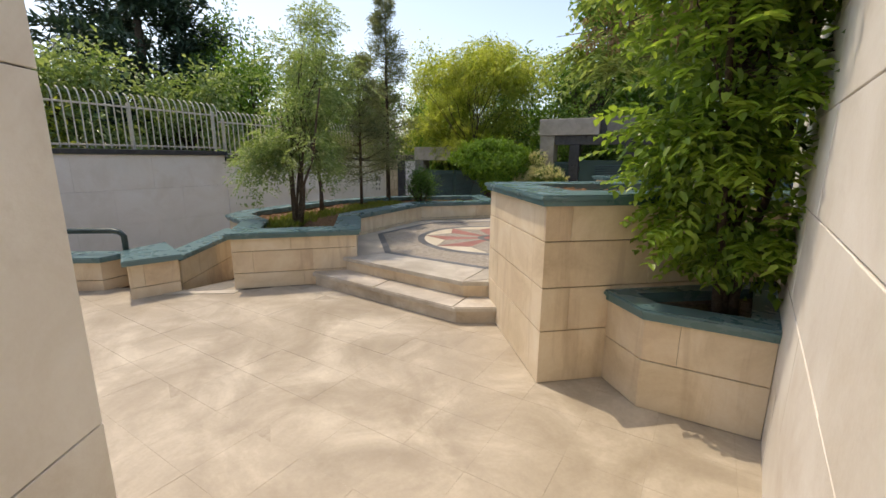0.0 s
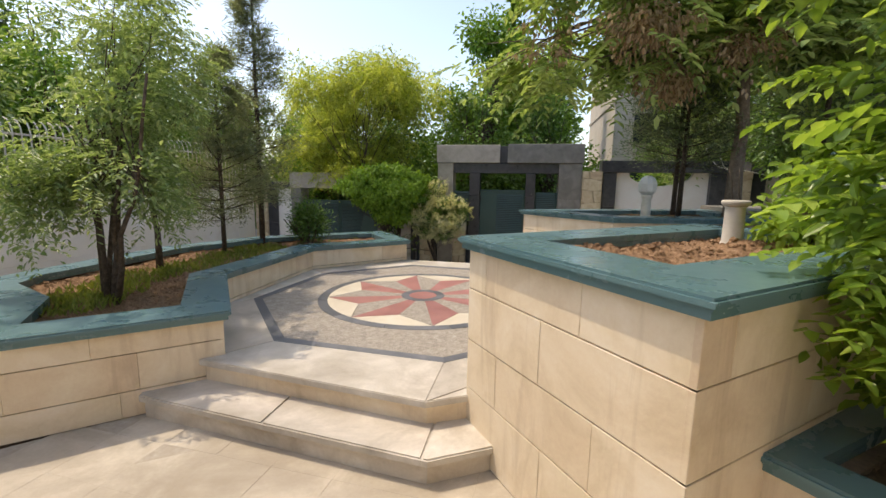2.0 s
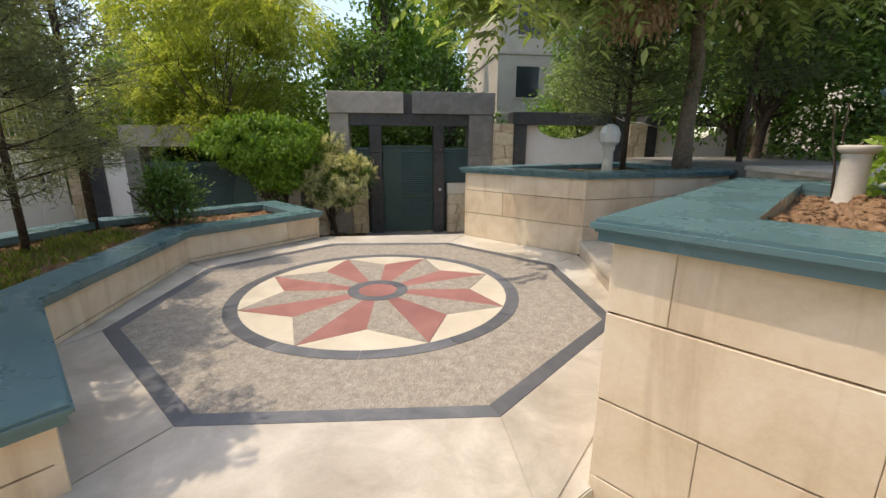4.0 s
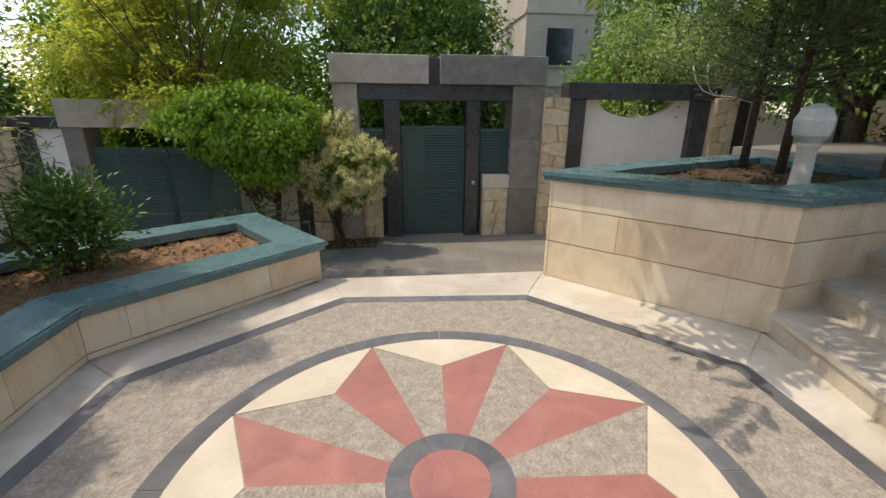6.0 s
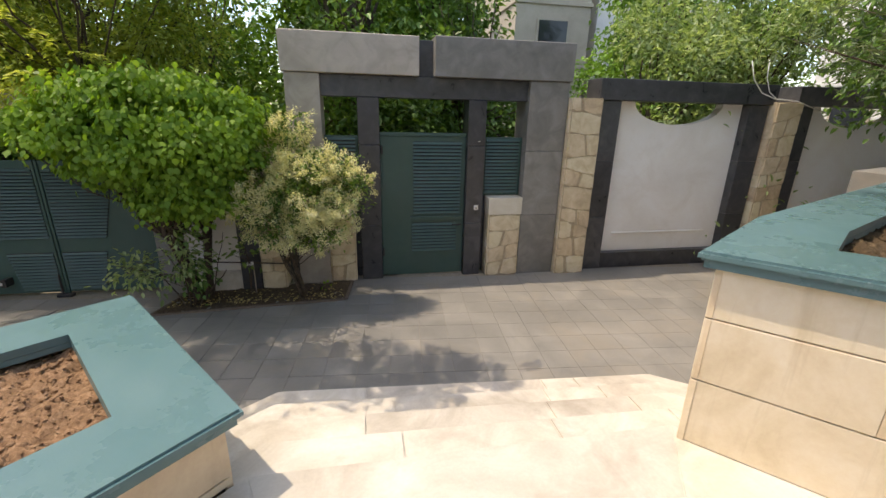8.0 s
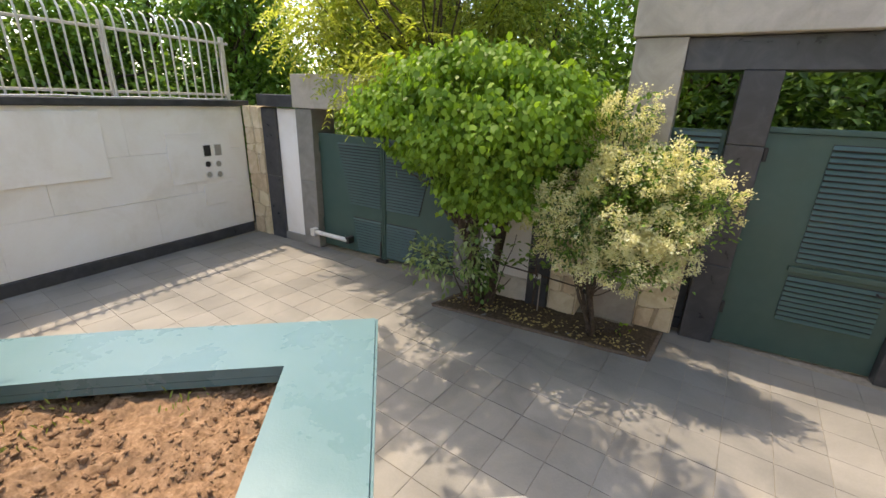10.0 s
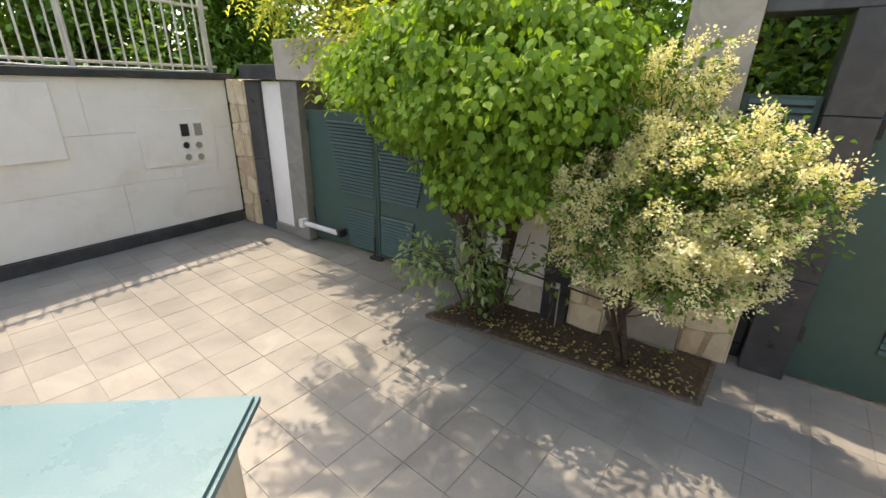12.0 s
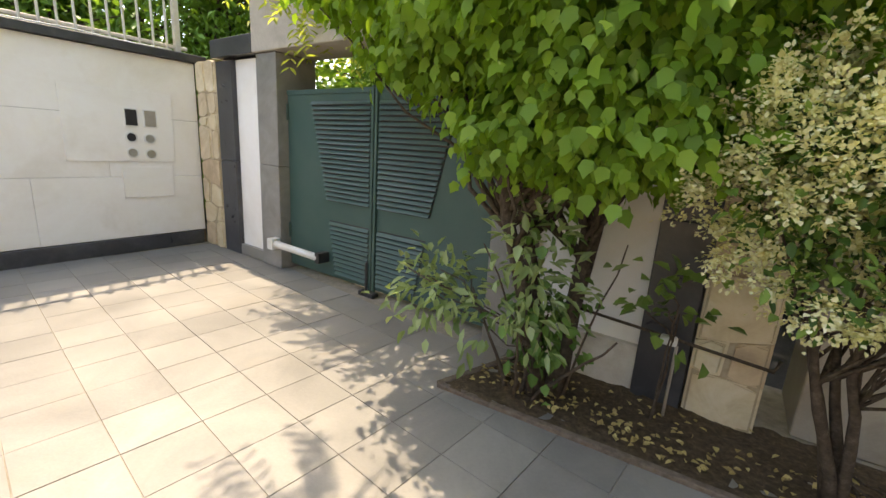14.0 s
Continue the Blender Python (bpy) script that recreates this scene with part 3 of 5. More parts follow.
R_OUT, R_IN = ring8(2.01), ring8(1.91)
for k in range(8):
    j = (k + 1) % 8
    part("paving_slab", prism([R_OUT[k], OUT8[k], OUT8[j], R_OUT[j]], DECK_Z - 0.046, DECK_Z, 0.006), MARBLE, deck)
    part("inlay", prism([R_IN[k], R_OUT[k], R_OUT[j], R_IN[j]], DECK_Z - 0.046, DECK_Z - 0.001), INLAY_DARK, deck)
part("paving_slab", prism([(-2.3, 3.09), (-2.0, 3.26), (-0.8, 4.66), (-0.85, 4.63)], DECK_Z - 0.046, DECK_Z - 0.001, 0.006), MARBLE, deck)
part("paving_slab", prism([(-2.05, 3.24), (-0.16, 4.82), (-0.6, 4.96), (-0.84, 4.64)], DECK_Z - 0.046, DECK_Z - 0.003, 0.004), MARBLE, deck)
part("gravel_field", prism(R_IN, DECK_Z - 0.046, DECK_Z - 0.004), WASHED, deck, "washed gravel concrete field")


def wedge(name, points, mat, z=DECK_Z, label=""):
    part(name, prism([tuple((DECK @ Vector((r * math.cos(radians(a)), r * math.sin(radians(a)), 0))).xy) for r, a in points], DECK_Z - 0.03, z), mat, deck, label)


def arc(r, a0, a1, n):
    return [(r, a0 + (a1 - a0) * i / n) for i in range(n + 1)]


for k in range(12):
    wedge("inlay", arc(1.26, 30 * k + 0.15, 30 * k + 29.85, 6) + arc(1.15, 30 * k + 29.85, 30 * k + 0.15, 6), INLAY_DARK, DECK_Z)
for k in range(8):
    tip = 22.5 + 45 * k
    wedge("inlay", [(0.27, tip), (1.145, tip), (0.83, tip + 22.5), (0.27, tip + 22.5)], STAR_RED)
    wedge("inlay", [(0.27, tip - 22.5), (0.83, tip - 22.5), (1.145, tip), (0.27, tip)], WASHED)
    wedge("inlay", [(0.835, tip + 22.5)] + arc(1.149, tip + 0.3, tip + 44.7, 8), STAR_CREAM)
    wedge("inlay", arc(0.27, tip, tip + 45, 4) + arc(0.17, tip + 45, tip, 4), INLAY_DARK, DECK_Z + 0.002)
wedge("inlay", arc(0.17, 0, 345, 23), STAR_RED, DECK_Z + 0.001, "round red centre stone")


def clipped(poly, xa, xb):
    """The part of a polygon between two values of x."""
    for sign, lim in ((1, xa), (-1, -xb)):
        out = []
        for p, q in zip(poly, poly[1:] + poly[:1]):
            a, b = sign * p[0] - lim, sign * q[0] - lim
            if a >= 0:
                out.append(p)
            if (a < 0) != (b < 0):
                f = a / (a - b)
                out.append((p[0] + (q[0] - p[0]) * f, p[1] + (q[1] - p[1]) * f))
        poly = out
    return poly


def step(name, label, poly, z0, z1, nose=0.03, mat=MARBLE, riser=RISER, group="", bev=0.01, cuts=()):
    t = thing(name, label, "step", group, "structure")
    part("riser", prism(poly, z0, z1 - 0.048), riser, t)
    ends = [-99, *cuts, 99]
    for a, b in zip(ends, ends[1:]):
        part("tread", prism(clipped(inset(poly, -nose), a + 0.0008, b - 0.0008), z1 - 0.047, z1, bev), mat, t)
    return t


step("step_1", "lower marble step up to the deck, corners cut", [(-4.52, 3.26), (-4.40, 3.06), (-2.22, 2.80), (-1.84, 3.02), (-1.9, 3.5), (-4.3, 3.6)], -0.01, 0.175, cuts=(-3.35, -2.25))

# steps down from the deck to the court
for k in range(1, 5):
    d, z = 0.385 * k, DECK_Z - 0.177 * k
    step("step_%d" % (k + 1), "cream marble step going down to the court", [(-1.0, 7.85), (-1.72 + d * 1.1, 7.9 + d * 0.55), (-1.5 + d * 0.5, 7.9 + d * 0.9), (-3.73 - 0.15 * d, 7.95 + 1.03 * d), (-3.75 - 0.57 * d, 7.9 + 0.75 * d), (-3.70, 7.85)],
         -0.6, z, 0.015, group="steps down to the court", cuts=(-3.25 + 0.2 * (k % 2), -2.35 + 0.15 * k, -1.45))

# steps up from the deck to the upper terrace
for k in range(6):
    nx, ny = 0.97, -0.24
    a = Vector((-0.46, 7.0)) + Vector((nx, ny)) * 0.385 * k
    b = a - Vector((0.24, 0.97)) * 3.0
    step("step_%d" % (k + 6), "grey marble step with a thick tread going up to the house", [(b.x, b.y), (b.x + 3.4, b.y - 0.5), (a.x + 3.2, a.y), (a.x, a.y)], 0.2 if k == 0 else DECK_Z + 0.175 * k - 0.02, DECK_Z + 0.175 * (k + 1), 0.02, MARBLE, RISER, "steps up to the house")
structure("floor_upper", prism([(1.5, 3.2), (8.4, 2.0), (8.4, 12.3), (1.72, 9.9), (1.72, 6.9)], -0.6, UPPER_Z - 0.01), COURT, "upper terrace floor of grey stone", "floor")

# planters
BIG = [(-1.17, 2.05), (0.75, 3.60), (-0.15, 4.83), (-2.06, 3.25)]
planter("planter", "tall limestone planter with green coping and bare soil", BIG, 1.325, [(0, 0.407, 0.735, 1.072, 1.325), None, (0.35, 0.735, 1.072, 1.325), (0, 0.407, 0.735, 1.072, 1.325)], 0.34, 1.325, seed=1, base=-0.3)
LOW = [(-0.78, 2.40), (-0.50, 2.08), (0.19, 2.05), (0.36, 3.22), (0.2, 3.12)]
planter("planter", "low limestone planter with narrow green coping beside the house", LOW, 0.63, [(0, 0.345, 0.63), (0, 0.345, 0.63), None, None, None], 0.14, 0.61, lip=0.04, seed=2, base=-0.3, soil=BED_SOIL)
LP = [(-5.14, 2.42), (-4.03, 3.46), (-4.97, 4.62), (-5.0, 6.72), (-3.80, 7.93), (-4.70, 9.10), (-5.5, 8.45), (-6.5, 7.55), (-7.05, 6.0), (-6.95, 4.0), (-6.68, 3.5), (-5.85, 3.18)]
inner_lv, back_lv = (0.35, 0.395, 0.645), (COURT_Z, -0.2, 0.2, 0.645)
planter("planter", "long angular limestone planter with wide green coping and young trees", LP, 0.645,
        [(0, 0.2, 0.48, 0.645), (0.1, 0.395, 0.645), inner_lv, inner_lv, back_lv, back_lv, back_lv, back_lv, back_lv, back_lv, back_lv, (-0.4, 0.2, 0.48, 0.645)], 0.30, 0.62, seed=3, base=-0.6, length=0.8)
RP = [(-1.74, 7.86), (-0.56, 6.58), (1.65, 7.06), (1.65, 9.5), (-0.95, 8.36)]
planter("planter", "tall dark-coped limestone planter beside the steps", RP, 1.25, [(0.35, 0.695, 1.01, 1.25), (0.35, 0.695, 1.01, 1.25), None, back_lv[:2] + (0.3, 0.8, 1.25), (COURT_Z, -0.1, 0.3, 0.695, 1.01, 1.25)], 0.34, 1.235, seed=4, soil=BED_SOIL, base=-0.6, length=1.5)

# low walls at the ramp head, with green coping and a handrail
def low_wall(label, poly, top, levels):
    t = thing("low_wall", label, "wall", "", "structure")
    part("wall", prism(inset(poly, 0.024), -0.55, top), JOINT, t)
    for i in range(len(poly)):
        facing(t, poly[i], poly[(i + 1) % len(poly)], levels, 0.8, LIMESTONE, seed=i + 50)
    part("coping", prism(inset(poly, -0.05), top + 0.002, top + 0.065, 0.012), GREEN_COPE, t, "green painted coping")


low_wall("short limestone end wall with green coping at the ramp head", [(-5.82, 1.58), (-5.66, 2.06), (-6.5, 2.35), (-6.42, 1.86)], 0.405, (-0.02, 0.13, 0.405))
low_wall("low limestone wall with green coping along the terrace edge", [(-8.6, 0.62), (-8.4, 0.32), (-6.5, 1.6), (-6.52, 1.96)], 0.36, (-0.02, 0.13, 0.36))
low_wall("low limestone wall with green coping along the ramp", [(-6.52, 2.36), (-6.28, 2.42), (-7.5, 4.3), (-7.75, 4.15)], 0.24, (-0.5, -0.1, 0.24))
rail = thing("handrail", "dark green bent steel handrail on a low wall", "railing")
part("tube", tube([(-6.5, 1.9, 0.42), (-6.5, 1.9, 0.64), (-6.53, 1.87, 0.69), (-6.6, 1.82, 0.71), (-8.4, 0.6, 0.71)], 0.034, 12), STEEL, rail, smooth=True)
part("post", tube([(-8.1, 0.8, 0.4), (-8.1, 0.8, 0.71)], 0.022, 8), STEEL, rail, smooth=True)

# house walls beside and behind the camera
def house_wall(name, label, p0, p1, z0, z1, thick, course, length, seed, mat=HOUSE_STONE, levels=None):
    """p0 to p1 with the seen face to the right."""
    a, b = Vector(p0), Vector(p1)
    u = (b - a).normalized()
    n = Vector((-u.y, u.x))
    w = structure(name, prism([tuple(a + n * 0.024), tuple(b + n * 0.024), tuple(b + n * thick), tuple(a + n * thick)][::1], z0, z1), JOINT, label, "wall")
    k = round((z1 - z0) / course)
    facing(w, p0, p1, levels or [z0 + (z1 - z0) * i / k for i in range(k + 1)], length, mat, seed=seed)
    return w


house_wall("wall_east", "cream limestone house wall in broad courses", (0.37, 3.3), (-0.42, -2.3), -0.02, 4.7, 0.4, 0.47, 1.6, 70)
house_wall("wall_west", "cream limestone house corner beside the way", (-1.15, -2.3), (-2.51, -0.06), -0.02, 4.4, 0.3, 0.52, 2.7, 71, levels=[-0.02, 0.5, 1.94, 4.4])
structure("wall_south", prism([(-9.9, -3.4), (0.6, -3.4), (0.6, -3.2), (-9.9, -3.2)], -0.6, 4.7), HOUSE_STONE, "cream house wall closing the terrace", "wall")
para = thing("house_parapet", "limestone stair parapet with a sloping green coping", "wall", "", "structure")
pa, pb = Vector((0.62, 4.42)), Vector((2.9, 2.95))
pu = (pb - pa).normalized()
bm = bmesh.new()
pm = pose(pa.x, pa.y, 0, 0, 0, math.degrees(math.atan2(pu.y, pu.x)))
L = (pb - pa).length
vs = [bm.verts.new(pm @ Vector(c)) for c in ((0, 0, 0.3), (L, 0, 0.3), (L, 0, 4.1), (0, 0, 1.98), (0, 0.3, 0.3), (L, 0.3, 0.3), (L, 0.3, 4.1), (0, 0.3, 1.98))]
for f in ((0, 1, 2, 3), (7, 6, 5, 4), (0, 3, 7, 4), (3, 2, 6, 7), (2, 1, 5, 6), (1, 0, 4, 5)):
    bm.faces.new([vs[i] for i in f])
part("wall", bm, HOUSE_STONE, para)
for k in range(7):
    z = 0.7 + 0.42 * k
    s0 = max(0.0, (z + 0.02 - 1.98) / (4.1 - 1.98) * L)
    part("joint", box((s0, -0.003, z), (L, 0.01, z + 0.008), pm), JOINT, para)
for drop, out, h in ((0.0, 0.07, 0.05), (0.055, 0.045, 0.04)):
    bm = bmesh.new()
    sl = math.atan2(4.1 - 1.98, L)
    box_into(bm, (-0.08, -out, -drop), (L / math.cos(sl), 0.3 + out, h - drop), pm @ pose(0, 0, 2.03, 0, -math.degrees(sl), 0), 0.008)
    part("coping", bm, GREEN_COPE, para, "green painted sloping coping")

# ---- boundary wall with meter niches ----
WX = -9.89
wall_w = structure("wall_boundary", prism([(WX - 0.35, -3.4), (WX - 0.03, -3.4), (WX - 0.03, 12.3), (WX - 0.35, 12.3)], -0.6, 1.53), JOINT, "white-faced boundary wall with dark base and cap", "wall")
part("upper_wall", prism([(WX - 0.35, -3.4), (WX - 0.024, -3.4), (WX - 0.024, 5.74), (WX - 0.35, 5.74)], 1.53, 1.66), JOINT, wall_w)
facing(wall_w, (WX, 5.75), (WX, 12.28), [-0.37, 0.28, 0.90, 1.53], 1.5, RENDER, joint=0.003, seed=5, name="panel")
facing(wall_w, (WX, -3.2), (WX, 5.74), [-0.37, 0.30, 0.98, 1.66], 1.6, RENDER, joint=0.003, seed=6, name="panel")
part("baseboard", box((WX - 0.02, -3.2, COURT_Z), (WX + 0.025, 12.25, -0.375), None, 0.004), GRANITE_DARK, wall_w, "dark granite base strip")
part("cap", box((WX - 0.4, 5.75, 1.535), (WX + 0.05, 12.4, 1.62), None, 0.006), GRANITE_DARK, wall_w, "dark granite wall cap")
part("cap", box((WX - 0.4, -3.4, 1.665), (WX + 0.05, 5.8, 1.76), None, 0.006), GRANITE_DARK, wall_w, "dark granite wall cap")
part("raised_panel", box((WX - 0.01, 7.2, 0.66), (WX + 0.03, 10.3, 1.47), None, 0.004), RENDER, wall_w)

meters = thing("meter_panel", "white meter panel with two square and four round openings", "meter panel")
meters.location = (WX + 0.002, 11.66, 0.74)
part("plate", box((0, -0.62, -0.3), (0.012, 0.34, 0.42), None, 0.002), RENDER, meters)
part("hatch", box((0, -0.18, -0.68), (0.014, 0.30, -0.36), None, 0.002), RENDER, meters)
for y, mat in ((-0.055, BLACK), (0.12, DIAL)):
    part("frame", box((0.01, y - 0.062, 0.06), (0.022, y + 0.062, 0.24), None, 0.002), WHITE_METAL, meters)
    part("window", box((0.012, y - 0.052, 0.07), (0.0245, y + 0.052, 0.23)), mat, meters)
for y, z, mat in ((-0.07, -0.05, BLACK), (0.10, -0.06, DIAL), (-0.07, -0.21, DIAL), (0.10, -0.22, DIAL)):
    bm = lathe([(0.055, 0.0), (0.055, 0.018), (0.043, 0.02), (0.043, 0.01)], (0, 0, 0), 20)
    bmesh.ops.transform(bm, matrix=pose(0.008, y, z, 0, 90, 0), verts=bm.verts)
    part("rim", bm, WHITE_METAL, meters)
    bm = lathe([(0.044, 0.0), (0.044, 0.012)], (0, 0, 0), 20)
    bmesh.ops.transform(bm, matrix=pose(0.008, y, z, 0, 90, 0), verts=bm.verts)
    part("dial", bm, mat, meters)

fence = thing("fence", "cream metal fence with outward-curved bar tips on the wall", "fence")
for y0, y1, z in ((-3.2, 5.75, 1.76), (5.8, 12.3, 1.62)):
    for dz in (0.06, 0.80):
        part("rail", box((WX - 0.2, y0, z + dz), (WX - 0.16, y1, z + dz + 0.035), None, 0.004), FENCE_PAINT, fence)
    n = round((y1 - y0) / 1.85)
    for k in range(n + 1):
        y = y0 + 0.1 + (y1 - y0 - 0.2) * k / n
        part("post", box((WX - 0.21, y - 0.03, z), (WX - 0.15, y + 0.03, z + 0.9), None, 0.004), FENCE_PAINT, fence)
bar = mesh_of(tube([(0, 0, 0.02), (0, 0, 0.85), (-0.02, 0, 0.95), (-0.07, 0, 1.04), (-0.15, 0, 1.08)], 0.013, 6), "bar")
bar.materials.append(FENCE_PAINT)
for k in range(116):
    y = -3.1 + k * 0.132
    o = new("bar", bar)
    o.parent, o.location = fence, (WX - 0.14, y, 1.76 if y < 5.75 else 1.62)

cable = thing("conduit", "thin white cable lying along the wall cap", "cable")
part("tube", tube([(WX - 0.02 + 0.02 * math.sin(k * 1.7), 6.2 + 0.42 * k, 1.635 + 0.008 * math.sin(k * 2.3)) for k in range(15)], 0.010, 6), WHITE_METAL, cable, smooth=True)

# ---- gate wall ----
def rubble_pier(name, label, m, w, d, z0, z1, seed, cap=False):
    """Pier of rough sandstone pieces with recessed joints."""
    rng = random.Random(seed)
    t = thing(name, label, "pier", "", "structure")
    part("core", box((0.012, 0.012, z0), (w - 0.012, d, z1 - 0.01), m), RUBBLE_JOINT, t)
    top = z1 - (0.26 if cap else 0)
    rows = max(2, round((top - z0) / 0.27))
    lines = [(z0, z0)] + [tuple(z0 + (top - z0) * (r + rng.uniform(-0.3, 0.3)) / rows + rng.uniform(-0.035, 0.035) for _ in range(2)) for r in range(1, rows)] + [(top, top)]
    cells = []
    for (al, ar), (bl, br) in zip(lines, lines[1:]):
        split = [0.0, w * rng.uniform(0.35, 0.65), w] if rng.random() < 0.6 and w > 0.3 else [0.0, w]
        lean = w * rng.uniform(-0.12, 0.12)
        for xa, xb in zip(split, split[1:]):
            la, lb = (lean if 0 < xa < w else 0.0), (lean if 0 < xb < w else 0.0)
            low = lambda x: al + (ar - al) * x / w + 0.004
            high = lambda x: bl + (br - bl) * x / w - 0.004
            pa, pb_ = xa + (0.004 if xa else 0.0), xb - (0.004 if xb < w else 0.0)
            mx = (xa + xb) / 2
            cells.append([(pa, low(pa)), (mx, low(mx) - rng.uniform(0, 0.004)), (pb_, low(pb_)), (pb_ + lb, high(pb_ + lb)), (mx, high(mx) + rng.uniform(0, 0.003)), (pa + la, high(pa + la))])
    for cell in cells:
        bm = bmesh.new()
        push = rng.uniform(-0.012, 0.004)
        f = [bm.verts.new((x, push, z)) for x, z in cell]
        g = [bm.verts.new((x, d - 0.004, z)) for x, z in cell]
        front = bm.faces.new(f)
        bm.faces.new(g[::-1])
        for q in range(len(cell)):
            bm.faces.new((f[q], g[q], g[(q + 1) % len(cell)], f[(q + 1) % len(cell)]))
        bmesh.ops.bevel(bm, geom=list(front.edges), offset=0.022, segments=3, affect="EDGES")
        bmesh.ops.transform(bm, matrix=m, verts=bm.verts)
        part("stone", bm, RUBBLE, t)
    if cap:
        part("cap_stone", box((-0.01, -0.01, top + 0.004), (w + 0.01, d, z1), m, 0.008), STAR_CREAM, t, "smooth cream cap stone")
    return t


def upright(name, label, m, x0, x1, z0, z1, d0, d1, mat, cat="pillar", bev=0.006, cuts=None):
    """A granite upright of stacked blocks."""
    t = thing(name, label, cat, "", "structure")
    n = max(1, round((z1 - z0) / 0.85))
    levels = [z0, *(cuts or [z0 + (z1 - z0) * k / n for k in range(1, n)]), z1]
    for a, b in zip(levels, levels[1:]):
        part("block", box((x0, d0, a), (x1, d1, b - 0.003), m, bev), mat, t)
    return t


def louvres_into(bm, m, spans, z0, z1, pitch, y):
    """Raised slanting slats from z0 up to z1; spans(z) gives the two ends."""
    z = z0
    while z < z1 - 0.5 * pitch:
        x0, x1 = spans(z)
        vs = [bm.verts.new(m @ Vector(c)) for c in ((x0, y - 0.028, z), (x1, y - 0.028, z), (x1, y - 0.008, z + pitch * 0.66), (x0, y - 0.008, z + pitch * 0.66), (x0, y + 0.004, z), (x1, y + 0.004, z))]
        bm.faces.new((vs[0], vs[1], vs[2], vs[3])), bm.faces.new((vs[1], vs[0], vs[4], vs[5]))
        bm.faces.new((vs[0], vs[3], vs[4])), bm.faces.new((vs[1], vs[5], vs[2]))
        z += pitch


def slats(parent, m, spans, z0, z1, pitch, y):
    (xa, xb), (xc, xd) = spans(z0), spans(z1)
    # Black sheet just proud of the leaf: painted shade between the slats.
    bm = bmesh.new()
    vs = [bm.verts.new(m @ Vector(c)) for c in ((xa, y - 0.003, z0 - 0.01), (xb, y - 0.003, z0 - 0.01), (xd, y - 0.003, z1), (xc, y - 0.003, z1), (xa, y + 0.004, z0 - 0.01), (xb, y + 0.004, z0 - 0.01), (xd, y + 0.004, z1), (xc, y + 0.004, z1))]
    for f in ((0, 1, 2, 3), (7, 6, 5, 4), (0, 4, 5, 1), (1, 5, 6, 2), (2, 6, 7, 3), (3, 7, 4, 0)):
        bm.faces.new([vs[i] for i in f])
    part("slot_shade", bm, BLACK, parent, "black sheet standing in for the shade between the slats")
    z = z0
    while z < z1 - 0.5 * pitch:
        bm = bmesh.new()
        louvres_into(bm, m, spans, z, z + pitch, pitch, y)
        part("slat", bm, GREEN_METAL, parent)
        z += pitch


G1 = pose(-9.87, 12.30, 0, 0, 0, -0.8)
CZ = COURT_Z
rubble_pier("pier_1", "rough sandstone pier in the wall corner", G1 @ pose(0.02, -0.03, 0), 0.43, 0.33, CZ, 1.55, 11)
upright("pillar_1", "dark granite pillar", G1, 0.46, 0.78, CZ, 1.53, -0.02, 0.3, GRANITE_DARK)
structure("wall_panel_1", box((0.78, 0.03, CZ), (1.25, 0.28, 1.53), G1), RENDER, "narrow white wall panel beside the drive gate", "wall")
structure("sill_1", box((0.78, -0.01, CZ), (1.25, 0.06, CZ + 0.12), G1, 0.005), COURT, "low stone foot strip", "trim")
structure("cap_1", box((0.44, -0.06, 1.555), (1.22, 0.33, 1.73), G1, 0.006), GRANITE_DARK, "dark granite beam over the white panel", "beam")
upright("pillar_2", "grey granite gate pillar", G1, 1.25, 1.58, CZ, 1.55, -0.03, 0.42, GRANITE)
upright("pillar_3", "grey granite gate pillar", G1, 3.98, 4.30, CZ, 1.55, -0.03, 0.42, GRANITE)
structure("lintel_1", box((1.23, -0.06, 1.555), (4.33, 0.45, 2.01), G1, 0.008), GRANITE_WARM, "grey granite beam over the drive gate", "beam")

drive = thing("drive_gate", "closed green steel double gate with wedge-shaped louvres", "gate")
for s in (-1, 1):
    x0, x1 = (1.59, 2.77) if s < 0 else (2.79, 3.97)
    mid = 2.78
    leaf = part("leaf", box((x0, 0.08, CZ + 0.05), (x1, 0.12, 1.22), G1, 0.004), GREEN_METAL, drive)
    part("centre_bar", box((mid - 0.035 if s < 0 else mid + 0.006, 0.055, CZ + 0.04), (mid - 0.006 if s < 0 else mid + 0.035, 0.085, 1.23), G1, 0.003), GREEN_METAL, leaf)
    part("top_bar", box((x0, 0.07, 1.18), (x1, 0.08, 1.22), G1, 0.002), GREEN_METAL, leaf)
    for za, zb, wa, wb in ((0.25, 1.12, 0.55, 0.77), (-0.44, 0.06, 0.43, 0.52)):
        def span(z, za=za, zb=zb, wa=wa, wb=wb, s=s):
            w = wa + (wb - wa) * (z - za) / (zb - za)
            return (mid - 0.05 - w, mid - 0.05) if s < 0 else (mid + 0.05, mid + 0.05 + w)
        slats(leaf, G1, span, za, zb, 0.042, 0.08)
    for z in (-0.2, 0.95):
        x = x0 + 0.012 if s < 0 else x1 - 0.012
        part("hinge", tube([G1 @ Vector((x, 0.068, z)), G1 @ Vector((x, 0.068, z + 0.15))], 0.011, 8), GREEN_METAL, leaf, smooth=True)
arm = thing("gate_opener", "white tubular gate opener arm on the drive gate", "gate opener")
part("cylinder", tube([G1 @ Vector((1.54, -0.09, -0.26)), G1 @ Vector((2.16, -0.02, -0.30))], 0.035, 12), WHITE_METAL, arm, smooth=True)
